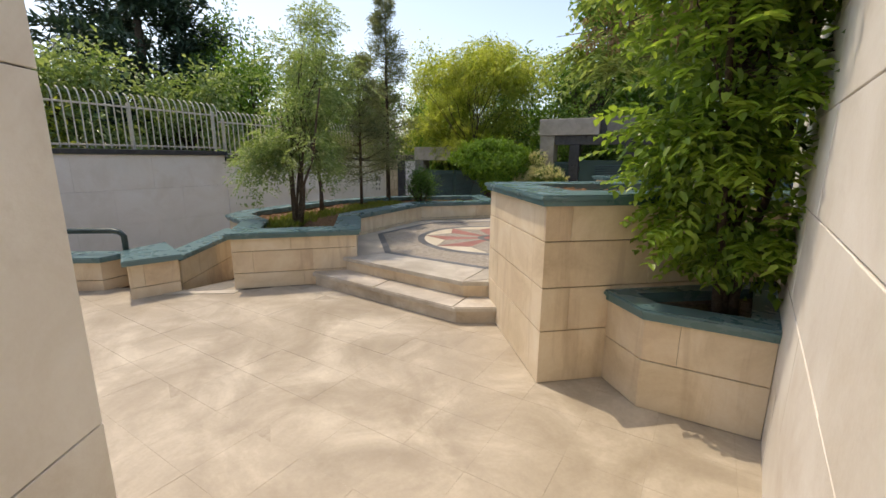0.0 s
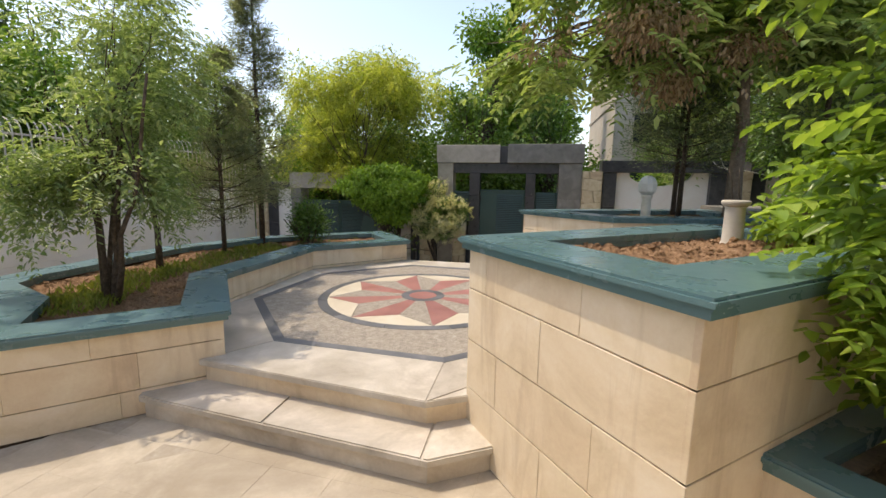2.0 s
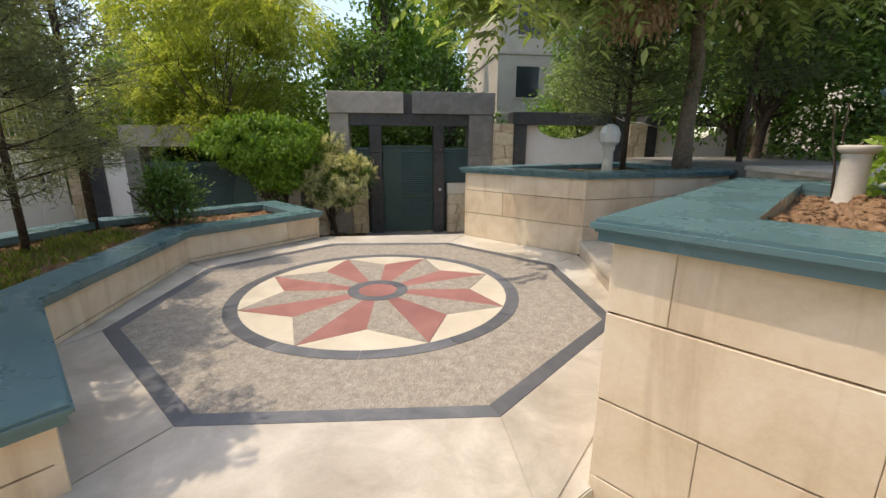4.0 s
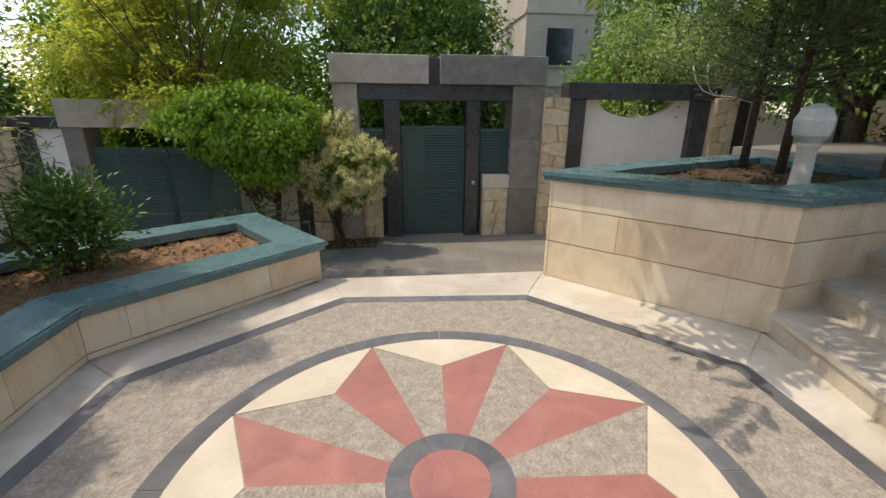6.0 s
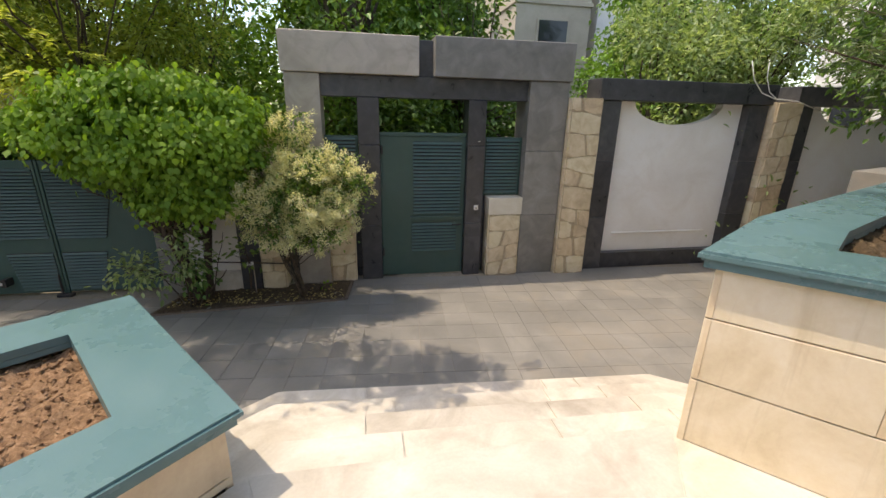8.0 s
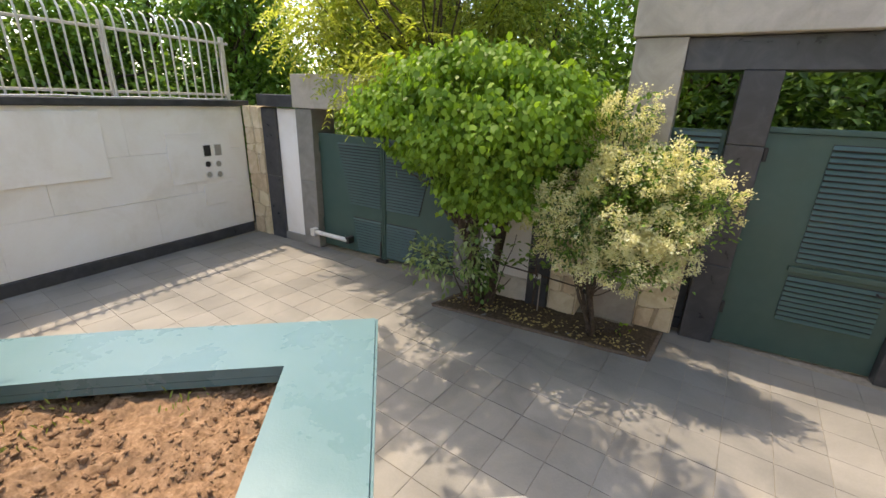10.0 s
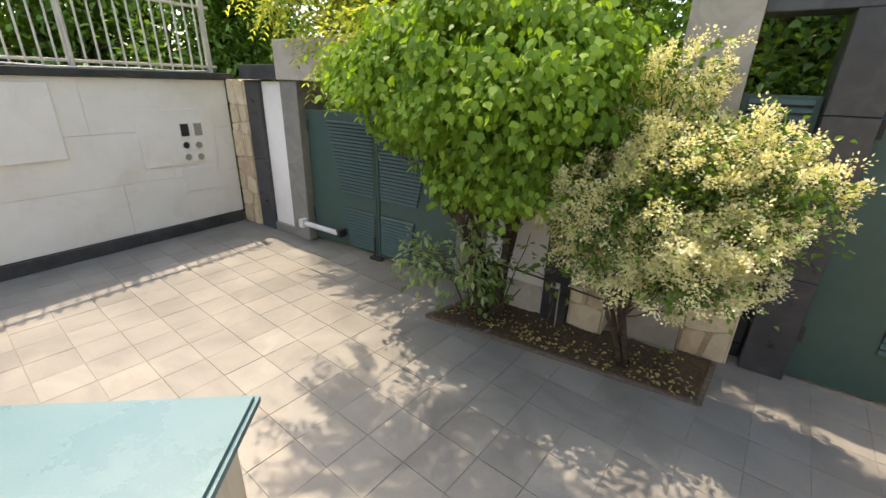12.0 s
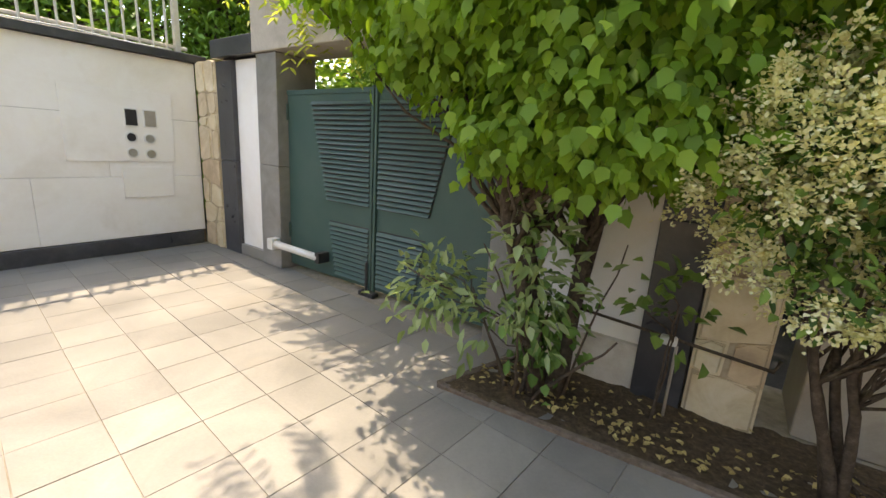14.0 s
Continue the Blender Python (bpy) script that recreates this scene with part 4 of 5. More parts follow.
part("bracket", box((1.49, -0.13, -0.32), (1.58, -0.032, -0.21), G1, 0.005), WHITE_METAL, arm)
part("bracket", box((2.14, -0.05, -0.35), (2.20, 0.078, -0.25), G1, 0.004), BLACK, arm)
bolt = thing("drop_bolt", "black drop bolt at the foot of the gate", "bolt")
part("rod", tube([G1 @ Vector((2.74, 0.04, CZ)), G1 @ Vector((2.74, 0.04, CZ + 0.3))], 0.012, 6), BLACK, bolt)
part("shoe", box((2.68, 0.0, CZ), (2.86, 0.078, CZ + 0.04), G1, 0.005), BLACK, bolt)
structure("wall_panel_2", box((4.30, 0.04, CZ), (4.98, 0.28, 1.53), G1), RENDER, "white wall panel behind the clipped tree", "wall")
structure("sill_2", box((4.30, -0.01, CZ), (4.98, 0.06, CZ + 0.28), G1, 0.006), CONCRETE, "grey concrete plinth below the white panel", "trim")
upright("pillar_4", "dark granite pillar", G1, 4.98, 5.23, CZ, 1.53, -0.04, 0.3, GRANITE_DARK)
structure("cap_2", box((4.34, -0.05, 1.535), (5.22, 0.33, 1.70), G1, 0.006), GRANITE_DARK, "dark granite beam over the white panel", "beam")
rubble_pier("pier_2", "rough sandstone pier behind the shrub", G1 @ pose(5.24, -0.03, 0), 0.32, 0.36, CZ, 1.5, 12)

# pedestrian gate
G2 = pose(-4.2, 12.36, 0, 0, 0, 0.0)
upright("pillar_5", "warm grey granite portal pillar", G2, 0.05, 0.48, CZ, 2.32, -0.02, 0.5, GRANITE_WARM)
upright("pillar_6", "grey granite portal pillar", G2, 3.33, 3.92, CZ, 2.32, -0.02, 0.5, GRANITE)
structure("lintel_2", box((0.02, -0.05, 2.325), (1.76, 0.55, 2.80), G2, 0.008), GRANITE_WARM, "grey granite portal beam with a notch", "beam")
structure("lintel_3", box((1.97, -0.05, 2.325), (3.95, 0.55, 2.82), G2, 0.008), GRANITE, "grey granite portal beam with a notch", "beam")
structure("lintel_4", box((1.76, 0.12, 2.325), (1.97, 0.5, 2.78), G2, 0.004), GRANITE_DARK, "dark stone set back in the notch", "beam")
structure("lintel_5", box((0.48, 0.06, 2.05), (3.33, 0.36, 2.32), G2, 0.006), GRANITE_DARK, "dark granite inner beam over the door", "beam")
upright("pillar_7", "dark granite door jamb", G2, 0.94, 1.23, CZ, 2.05, 0.03, 0.36, GRANITE_DARK, cuts=(0.295, 1.433))
upright("pillar_8", "dark granite door jamb", G2, 2.47, 2.73, CZ, 2.05, 0.03, 0.36, GRANITE_DARK, cuts=(0.295, 1.433))
rubble_pier("pier_3", "low rough sandstone pier with a cream cap beside the door", G2 @ pose(0.485, 0.0, 0), 0.37, 0.24, CZ, 0.69, 13, True)
rubble_pier("pier_4", "low rough sandstone pier with a cream cap beside the door", G2 @ pose(2.82, -0.05, 0), 0.50, 0.42, CZ, 0.69, 14, True)
rubble_pier("pier_5", "tall rough sandstone pier beside the portal", G2 @ pose(3.93, -0.12, 0), 0.49, 0.5, CZ, 2.12, 15)
for x0, x1 in ((0.485, 0.935), (2.735, 3.325)):
    pan = thing("louvre_panel", "green steel louvre panel beside the door", "louvre")
    part("frame", box((x0, 0.14, 0.70), (x1, 0.18, 1.55), G2, 0.004), GREEN_METAL, pan)
    slats(pan, G2, lambda z: (x0 + 0.04, x1 - 0.04), 0.74, 1.52, 0.05, 0.14)
    part("back", box((x0, 0.2, CZ), (x1, 0.3, 0.70), G2), GRANITE_DARK, pan)
door = thing("door_1", "closed green steel pedestrian door with two louvre fields", "door")
slab = part("leaf", box((1.235, 0.12, CZ + 0.02), (2.465, 0.165, 1.55), G2, 0.004), GREEN_METAL, door)
part("frame", box((1.235, 0.10, 1.552), (2.465, 0.18, 1.60), G2, 0.004), GREEN_METAL, door)
slats(slab, G2, lambda z: (1.70, 2.40), 0.44, 1.48, 0.05, 0.12)
slats(slab, G2, lambda z: (1.68, 2.36), -0.14, 0.30, 0.05, 0.12)
part("mid_bar", box((1.66, 0.09, 0.345), (2.455, 0.12, 0.395), G2, 0.004), GREEN_METAL, slab)
part("handle", tube([G2 @ Vector((2.30, 0.10, 0.27)), G2 @ Vector((2.30, 0.06, 0.27)), G2 @ Vector((2.42, 0.06, 0.27))], 0.012, 6), BLACK, slab, "black lever handle")
part("hinge", box((1.24, 0.09, 1.30), (1.27, 0.13, 1.42), G2, 0.003), BLACK, slab)
part("hinge", box((1.24, 0.09, -0.2), (1.27, 0.13, -0.08), G2, 0.003), BLACK, slab)
bell = thing("door_switch", "small white push switch on the door jamb", "switch")
part("plate", box((2.60, 0.008, 0.50), (2.66, 0.03, 0.57), G2, 0.004), WHITE_METAL, bell)
part("button", box((2.615, 0.002, 0.515), (2.645, 0.010, 0.545), G2, 0.002), DIAL, bell)
knob = thing("wall_lamp", "tiny white fitting high on the door jamb", "fitting")
part("body", box((2.62, 0.0, 1.50), (2.65, 0.03, 1.49), G2, 0.004), WHITE_METAL, knob)

# white bays with scooped tops towards the street
def bay(i, x):
    m = G2 @ pose(x, 0, 0)
    upright("pillar_%d" % (9 + 2 * i), "dark granite bay pillar", m, 0.0, 0.33, CZ, 2.10, 0.02, 0.36, GRANITE_DARK)
    upright("pillar_%d" % (10 + 2 * i), "dark granite bay pillar", m, 2.56, 2.92, CZ, 2.10, 0.02, 0.36, GRANITE_DARK)
    structure("beam_%d" % (1 + i), box((-0.05, -0.02, 2.105), (3.0, 0.40, 2.40), m, 0.006), GRANITE_DARK, "dark granite beam over the white bay", "beam")
    structure("sill_%d" % (3 + i), box((0.33, 0.04, CZ), (2.56, 0.32, CZ + 0.26), m, 0.005), GRANITE_DARK, "dark granite foot strip", "trim")
    out = [(0.33, CZ + 0.26), (2.56, CZ + 0.26), (2.56, 2.10)] + [(1.42 + 0.78 * math.cos(a), 2.10 - 0.33 * math.sin(a)) for a in np.linspace(0, math.pi, 17)] + [(0.33, 2.10)]
    bm = bmesh.new()
    f = [bm.verts.new(m @ Vector((a, 0.16, z))) for a, z in out]
    b = [bm.verts.new(m @ Vector((a, 0.30, z))) for a, z in out]
    bm.faces.new(f), bm.faces.new(b[::-1])
    for k in range(len(out)):
        bm.faces.new((f[k], b[k], b[(k + 1) % len(out)], f[(k + 1) % len(out)]))
    structure("wall_bay_%d" % (1 + i), bm, RENDER, "white wall bay with a round scoop cut from its top", "wall")
    part("ledge", box((0.55, 0.13, 0.02), (2.3, 0.165, 0.045), m, 0.003), RENDER, bpy.data.objects["wall_bay_%d" % (1 + i)])


bay(0, 4.46)
rubble_pier("pier_6", "rough sandstone pier between white bays", G2 @ pose(7.40, -0.1, 0), 0.5, 0.46, CZ, 2.15, 16)
bay(1, 7.92)
rubble_pier("pier_7", "rough sandstone pier between white bays", G2 @ pose(10.86, -0.1, 0), 0.5, 0.46, CZ, 2.15, 17)
wire = thing("cable", "thin white cable hanging over the bay beam and pier", "cable")
part("strand", tube([(2.62, 12.33, 2.72), (2.72, 12.32, 2.46), (2.9, 12.30, 2.27), (3.1, 12.24, 2.19), (3.5, 12.22, 2.165), (3.95, 12.33, 2.08), (4.3, 12.34, 2.0)], 0.008, 6), WHITE_METAL, wire, smooth=True)
part("strand", tube([(2.92, 12.32, 2.75), (2.94, 12.315, 2.5), (3.02, 12.29, 2.29), (3.12, 12.25, 2.2)], 0.007, 6), WHITE_METAL, wire, smooth=True)
structure("wall_east_boundary", box((8.5, 1.5, -0.6), (8.8, 13.0, 3.2)), RENDER, "white boundary wall on the far side", "wall")

# ---- planting bed by the gate ----
BED = [(-5.78, 11.54), (-3.49, 11.69), (-3.42, 12.33), (-5.55, 12.25)]
bed = thing("flower_bed", "dark soil bed with fallen leaves before the gate wall", "flower bed")
v, f = soil_mesh(BED, COURT_Z + 0.01, 0.04, 0.03, 5.0)
part("soil", raw_mesh("bed soil", v, f, BED_SOIL), None, bed)
for a, b in ((0, 1), (3, 0), (1, 2)):
    p, q = Vector(BED[a]), Vector(BED[b])
    m = pose(p.x, p.y, 0, 0, 0, math.degrees(math.atan2(q.y - p.y, q.x - p.x)))
    part("edging", box((0, -0.02, COURT_Z - 0.05), ((q - p).length, 0.02, COURT_Z + 0.022), m, 0.004), JOINT, bed, "thin worn edging strip")
rng = np.random.default_rng(5)
n = 280
at = np.stack([rng.uniform(-5.65, -3.55, n), 11.66 + np.abs(rng.normal(0, 0.2, n)).clip(0, 0.5), np.full(n, COURT_Z + 0.045)], 1)
tagged(part("fallen_leaves", leaves("fallen leaves", at, np.concatenate([rng.normal(0, 1, (n, 2)), rng.normal(0, 0.15, (n, 1))], 1), 0.036, 0.024, DRY_LEAF, rng), None), "dry yellow leaves fallen on the soil bed", "leaves", "", "stuff")

# ---- plants by the gate ----
tree("clipped_tree", "broad clipped tree with dense bright green lobed leaves", (-5.25, 11.86, COURT_Z), 1.5, 0.055,
     [((-5.3, 11.65, 1.55), (1.0, 0.75, 0.5)), ((-6.0, 11.6, 1.62), (0.62, 0.5, 0.33)), ((-6.55, 11.6, 1.66), (0.45, 0.36, 0.2)), ((-4.72, 11.65, 1.45), (0.45, 0.42, 0.42)), ((-5.2, 11.6, 1.08), (0.62, 0.5, 0.4)), ((-5.8, 11.55, 1.28), (0.5, 0.4, 0.26)), ((-4.85, 11.6, 1.05), (0.38, 0.34, 0.32)),
      ((-5.4, 11.75, 2.0), (0.68, 0.55, 0.3)), ((-5.0, 11.6, 0.82), (0.34, 0.3, 0.19)), ((-5.4, 11.55, 0.88), (0.32, 0.28, 0.18)), ((-6.1, 11.75, 1.95), (0.5, 0.4, 0.22)), ((-4.7, 11.75, 1.85), (0.4, 0.36, 0.22))],
     30000, (0.066, 0.06), LEAF_MAPLE, 21, stems=4, spread=0.07, droop=1.5, shell=0.28, gap=-0.3, freq=2.6, clump=0.8, lobed=True)
plobes = [((-3.95, 11.6, 0.86), (0.5, 0.38, 0.38)), ((-3.5, 11.6, 0.85), (0.34, 0.32, 0.28)), ((-4.4, 11.6, 0.82), (0.36, 0.32, 0.32)), ((-3.75, 11.62, 1.18), (0.42, 0.32, 0.24)), ((-3.8, 11.55, 0.46), (0.42, 0.32, 0.22)), ((-4.25, 11.6, 0.5), (0.3, 0.28, 0.2)), ((-4.1, 11.75, 1.38), (0.26, 0.22, 0.2)), ((-4.02, 11.8, 1.64), (0.2, 0.16, 0.16)), ((-3.3, 11.6, 1.0), (0.16, 0.2, 0.16))]
pb = (-4.0, 11.9, COURT_Z)
privet = tree("flowering_shrub", "privet shrub with cream blossom clusters over dark leaves", pb, 0.9, 0.025, plobes, 6000, (0.05, 0.027), LEAF_PRIVET, 22, stems=4, spread=0.07, droop=0.2, shell=0.5, gap=-0.1, freq=4.0, category="shrub")
r = np.random.default_rng(122)
at, d = cloud(plobes, 1500, r, 0.2, -0.1, 4.5, 7.0)
at, d = at + d * 0.055, unit(d + np.array([0.0, 0.0, 0.4]))
size = r.uniform(0.6, 1.3, (len(at), 1))
along = np.repeat(d * size, 40, 0) * r.uniform(-0.3, 1.0, (len(at) * 40, 1)) * 0.06
off = r.normal(0, 0.018, (len(at) * 40, 3)) * np.repeat(size, 40, 0)
part("blossom", leaves("blossom", np.repeat(at, 40, 0) + along + off - np.array(pb), off / 0.018 + np.repeat(d, 40, 0) * 0.8, 0.0185, 0.0155, BLOSSOM, r, 0.1), None, privet, "cream blossom clusters")
tree("sapling", "leafy grey-green shoots at the tree's foot", (-5.4, 11.75, COURT_Z), 0.5, 0.012,
     [((-5.65, 11.6, 0.0), (0.38, 0.3, 0.25)), ((-5.35, 11.7, 0.2), (0.25, 0.25, 0.35)), ((-5.95, 11.55, 0.02), (0.28, 0.2, 0.2))],
     420, (0.09, 0.036), LEAF_ASH, 23, stems=5, spread=0.06, droop=0.4, category="shrub")
tree("seedling", "small bright green plant in the soil bed", (-3.93, 11.9, COURT_Z), 0.15, 0.006, [((-3.93, 11.88, COURT_Z + 0.13), (0.16, 0.14, 0.1))], 64, (0.065, 0.045), LEAF_MAPLE, 24, stems=3, spread=0.03, category="plant")
tree("sprig", "broad-leaved green shoot between the piers", (-4.75, 12.0, COURT_Z), 0.6, 0.008, [((-4.75, 11.9, 0.1), (0.16, 0.14, 0.12))], 48, (0.075, 0.06), LEAF_PRIVET, 25, stems=2, spread=0.03, category="plant")
pipe = thing("standpipe", "thin galvanised water pipe with a tap in the bed", "pipe")
part("pipe", tube([(-4.70, 12.08, COURT_Z - 0.02), (-4.70, 12.08, -0.13), (-4.76, 12.08, -0.11)], 0.008, 8), GRANITE_WARM, pipe, smooth=True)
part("tap", box((-4.78, 12.055, -0.13), (-4.70, 12.105, -0.085), None, 0.008), WHITE_METAL, pipe)

tree("ivy", "ivy shoots climbing the clipped tree's stems", (-5.22, 11.84, COURT_Z), 0.9, 0.008, [((-5.33, 11.8, -0.05), (0.15, 0.14, 0.42)), ((-5.3, 11.8, 0.35), (0.14, 0.13, 0.35))], 300, (0.075, 0.055), LEAF_BOX, 26, stems=3, spread=0.04, droop=0.8, category="climber")

hose = thing("water_pipe", "thin rusty water pipe running along the piers", "pipe")
part("pipe", tube([(-5.3, 12.17, -0.09), (-4.75, 12.13, -0.11), (-4.3, 12.12, -0.14), (-4.26, 12.3, -0.15)], 0.009, 6), BARK, hose, smooth=True)

# ---- plants in the long planter ----
def ash(name, label, base, height, radius, lobes, n, seed, stems, mat=LEAF_ASH):
    """Feathery tree: compound leaves on slim stems."""
    t = tree(name, label, base, height, radius, lobes, int(n * 1.3), (0.06, 0.024), mat, seed, stems=stems, spread=0.09, droop=0.25, shell=0.6, gap=0.12, freq=2.4, clump=1.3)
    r = np.random.default_rng(seed + 100)
    at, d = cloud(lobes, n // 6, r, 0.45, 0.08, 2.4, seed)
    way = d * np.array([1, 1, 0.5]) + r.normal(0, 0.4, at.shape)
    part("outer_leaves", fronds(name + " fronds", at - np.array(base), way, 6, 0.2, (0.066, 0.021), mat, r), None, t)
    return t


ash("young_ash", "bushy young ash with many stems and feathery leaves", (-5.42, 3.72, 0.62), 1.9, 0.024,
    [((-5.4, 3.7, 1.85), (0.6, 0.6, 0.5)), ((-5.8, 3.5, 1.55), (0.5, 0.5, 0.36)), ((-5.05, 3.85, 1.6), (0.42, 0.42, 0.36)), ((-5.5, 3.9, 2.4), (0.5, 0.5, 0.5)), ((-5.2, 3.6, 2.2), (0.4, 0.4, 0.4)), ((-4.95, 3.9, 2.4), (0.32, 0.32, 0.3)), ((-5.2, 4.1, 2.95), (0.4, 0.4, 0.4)), ((-4.75, 3.5, 1.75), (0.26, 0.26, 0.22))], 4300, 31, 6)
ash("young_ash", "slim young ash with an airy crown", (-6.18, 5.05, 0.62), 2.8, 0.035,
    [((-6.2, 5.0, 2.2), (0.6, 0.6, 0.55)), ((-6.0, 5.3, 2.9), (0.65, 0.6, 0.6)), ((-6.5, 4.8, 3.2), (0.65, 0.6, 0.6)), ((-6.2, 5.1, 3.8), (0.5, 0.5, 0.5)), ((-5.7, 4.8, 2.6), (0.4, 0.4, 0.4))], 4200, 32, 1)
pine("young_pine", "slender young pine with dark needles", (-6.18, 6.22, 0.62), 3.0, 0.035, 0.8, 33, LEAF_PINE, 17, 0.17, (0.10, 0.011), 140)
pine("young_pine", "tall thin young pine with sparse needles", (-6.3, 7.35, 0.62), 4.4, 0.05, 0.75, 34, LEAF_PINE, 25, 0.17, (0.10, 0.011), 105)
tree("round_shrub", "round dark green shrub in the planter", (-5.5, 7.55, 0.62), 0.45, 0.02,
     [((-5.5, 7.55, 0.95), (0.36, 0.36, 0.30)), ((-5.45, 7.5, 1.18), (0.26, 0.26, 0.2)), ((-5.62, 7.65, 1.1), (0.26, 0.26, 0.22))], 2600, (0.06, 0.028), LEAF_BOX, 35, stems=6, spread=0.06, droop=-0.5, shell=0.45, gap=-0.25, category="shrub")
rng = np.random.default_rng(8)


def weeds(label, spots, n, size=(0.08, 0.014), mat=GRASS):
    P, W = [], []
    for (x, y, z, r) in spots:
        for _ in range(n):
            a, q = rng.uniform(0, 2 * math.pi), r * math.sqrt(rng.uniform())
            P.append((x + q * math.cos(a), y + q * math.sin(a), z))
            W.append((rng.normal(0, 0.5), rng.normal(0, 0.5), 1.0))
    tagged(part("weeds", leaves("weeds", np.array(P), np.array(W), size[0], size[1], mat, rng), None), label, "weeds", "", "stuff")


weeds("low yellow-green weeds on the planter soil", [(-5.5, 3.5, 0.63, 0.35), (-5.7, 3.9, 0.63, 0.4), (-5.9, 4.5, 0.63, 0.4), (-5.8, 5.2, 0.63, 0.4), (-5.9, 6.0, 0.63, 0.45), (-5.9, 6.7, 0.63, 0.4)], 420)
weeds("sparse weeds at the coping's inner edge", [(-5.0, 8.4, 0.64, 0.12), (-5.25, 8.1, 0.64, 0.15), (-5.2, 7.75, 0.64, 0.2)], 26, (0.03, 0.007))

# ---- tall planter: pedestal, seedling, shrubs by the house ----
urn = thing("pedestal", "round cast stone pedestal with a flat top", "pedestal")
part("column", lathe([(0.072, 0), (0.076, 0.01), (0.070, 0.025), (0.067, 0.04), (0.064, 0.27), (0.070, 0.285)], (-0.25, 4.02, 1.31)), CONCRETE, urn, smooth=True)
part("top", lathe([(0.072, 0.285), (0.088, 0.30), (0.092, 0.32), (0.086, 0.328), (0.06, 0.33)], (-0.25, 4.02, 1.31)), CONCRETE, urn, smooth=True)
tree("seedling", "wilting seedling behind the pedestal", (-0.1, 4.2, 1.32), 0.55, 0.008, [((-0.15, 4.15, 1.95), (0.15, 0.15, 0.16))], 40, (0.15, 0.08), LEAF_VINE, 41, stems=2, spread=0.03, droop=0.9, category="plant")
tree("fig_shrub", "broad-leaved green shrub against the house parapet", (0.12, 3.95, 1.30), 0.35, 0.010,
     [((0.12, 4.0, 1.5), (0.26, 0.22, 0.2)), ((0.08, 3.75, 1.48), (0.24, 0.22, 0.17)), ((0.25, 3.65, 1.62), (0.22, 0.2, 0.22)), ((0.3, 3.9, 1.7), (0.18, 0.18, 0.16))], 800, (0.085, 0.055), LEAF_VINE_LIT, 42, stems=5, spread=0.05, gap=-0.4, clump=0.5, category="shrub")

# climber-like tree in the low planter by the house wall
wb = (-0.05, 2.45, 0.60)
lobes = [((-0.1, 2.35, 1.45), (0.42, 0.4, 0.4)), ((0.0, 2.5, 1.2), (0.34, 0.34, 0.3)), ((-0.38, 2.25, 1.75), (0.34, 0.34, 0.3)), ((-0.1, 2.3, 2.15), (0.48, 0.45, 0.5)), ((-0.25, 2.3, 2.75), (0.52, 0.5, 0.45)), ((-0.05, 2.2, 3.3), (0.6, 0.6, 0.5)), ((-0.62, 2.35, 3.25), (0.45, 0.45, 0.35))]
t = tree("walnut_tree", "leafy young tree crowding the corner by the house", wb, 2.4, 0.03, lobes, 6500, (0.075, 0.042), LEAF_VINE, 43, stems=4, spread=0.06, droop=0.45, shell=0.45, gap=-0.08, freq=2.4)
r = np.random.default_rng(143)
at, d = cloud(lobes, 760, r, 0.3, 0.0, 2.4, 4.0)
# Outer sprays take the brighter leaf colour so that they look sunlit.
part("outer_leaves", fronds("walnut fronds", at - np.array(wb), d * np.array([1, 1, 0.35]) + r.normal(0, 0.3, at.shape) + np.array([-0.2, -0.15, 0.1]), 6, 0.26, (0.085, 0.042), LEAF_VINE_LIT, r, 0.3), None, t)

# ---- right-hand planter: lamp, tree of heaven, slim trees ----
lamp = thing("garden_lamp", "faceted milky garden lamp on a cast stone post", "lamp")
part("post", lathe([(0.095, 0), (0.095, 0.03), (0.07, 0.05), (0.06, 0.36), (0.075, 0.395), (0.075, 0.42)], (-0.02, 7.16, 1.19)), CONCRETE, lamp, smooth=True)
part("globe", lathe([(0.062, 0.421), (0.118, 0.475), (0.128, 0.58), (0.122, 0.60), (0.09, 0.665), (0.04, 0.695), (0.01, 0.70)], (-0.02, 7.16, 1.19), 10), LAMP_GLASS, lamp, "milky faceted globe")
ab = (1.2, 7.4, 1.2)
alobes = [((-2.15, 6.6, 3.3), (0.55, 0.5, 0.35)), ((-1.5, 6.7, 3.45), (0.95, 0.8, 0.5)), ((-0.6, 6.8, 3.9), (1.2, 1.1, 0.7)), ((-1.2, 7.4, 3.2), (0.55, 0.5, 0.4)), ((0.5, 7.0, 4.4), (1.5, 1.4, 1.0)), ((0.2, 7.3, 3.5), (1.1, 0.9, 0.6)), ((1.6, 7.4, 4.7), (1.6, 1.5, 1.1)), ((1.4, 6.9, 3.6), (1.1, 0.9, 0.6)), ((2.8, 7.6, 4.2), (1.4, 1.2, 0.9)), ((-0.9, 6.0, 4.4), (0.9, 0.8, 0.6))]
t = tree("tree_of_heaven", "large overhanging tree with long feathery leaves", ab, 4.3, 0.11, alobes, 900, (0.13, 0.05), LEAF_AIL, 51, bark=TRUNK_BARK, droop=0.7, shell=0.7, gap=0.05, freq=1.3)
r = np.random.default_rng(151)
at, d = cloud(alobes, 1500, r, 0.45, 0.08, 1.5, 2.0)
part("outer_leaves", fronds("heaven fronds", at - np.array(ab), d * np.array([1, 1, 0.2]) + r.normal(0, 0.35, at.shape), 8, 0.6, (0.15, 0.066), LEAF_AIL, r, 0.35), None, t)
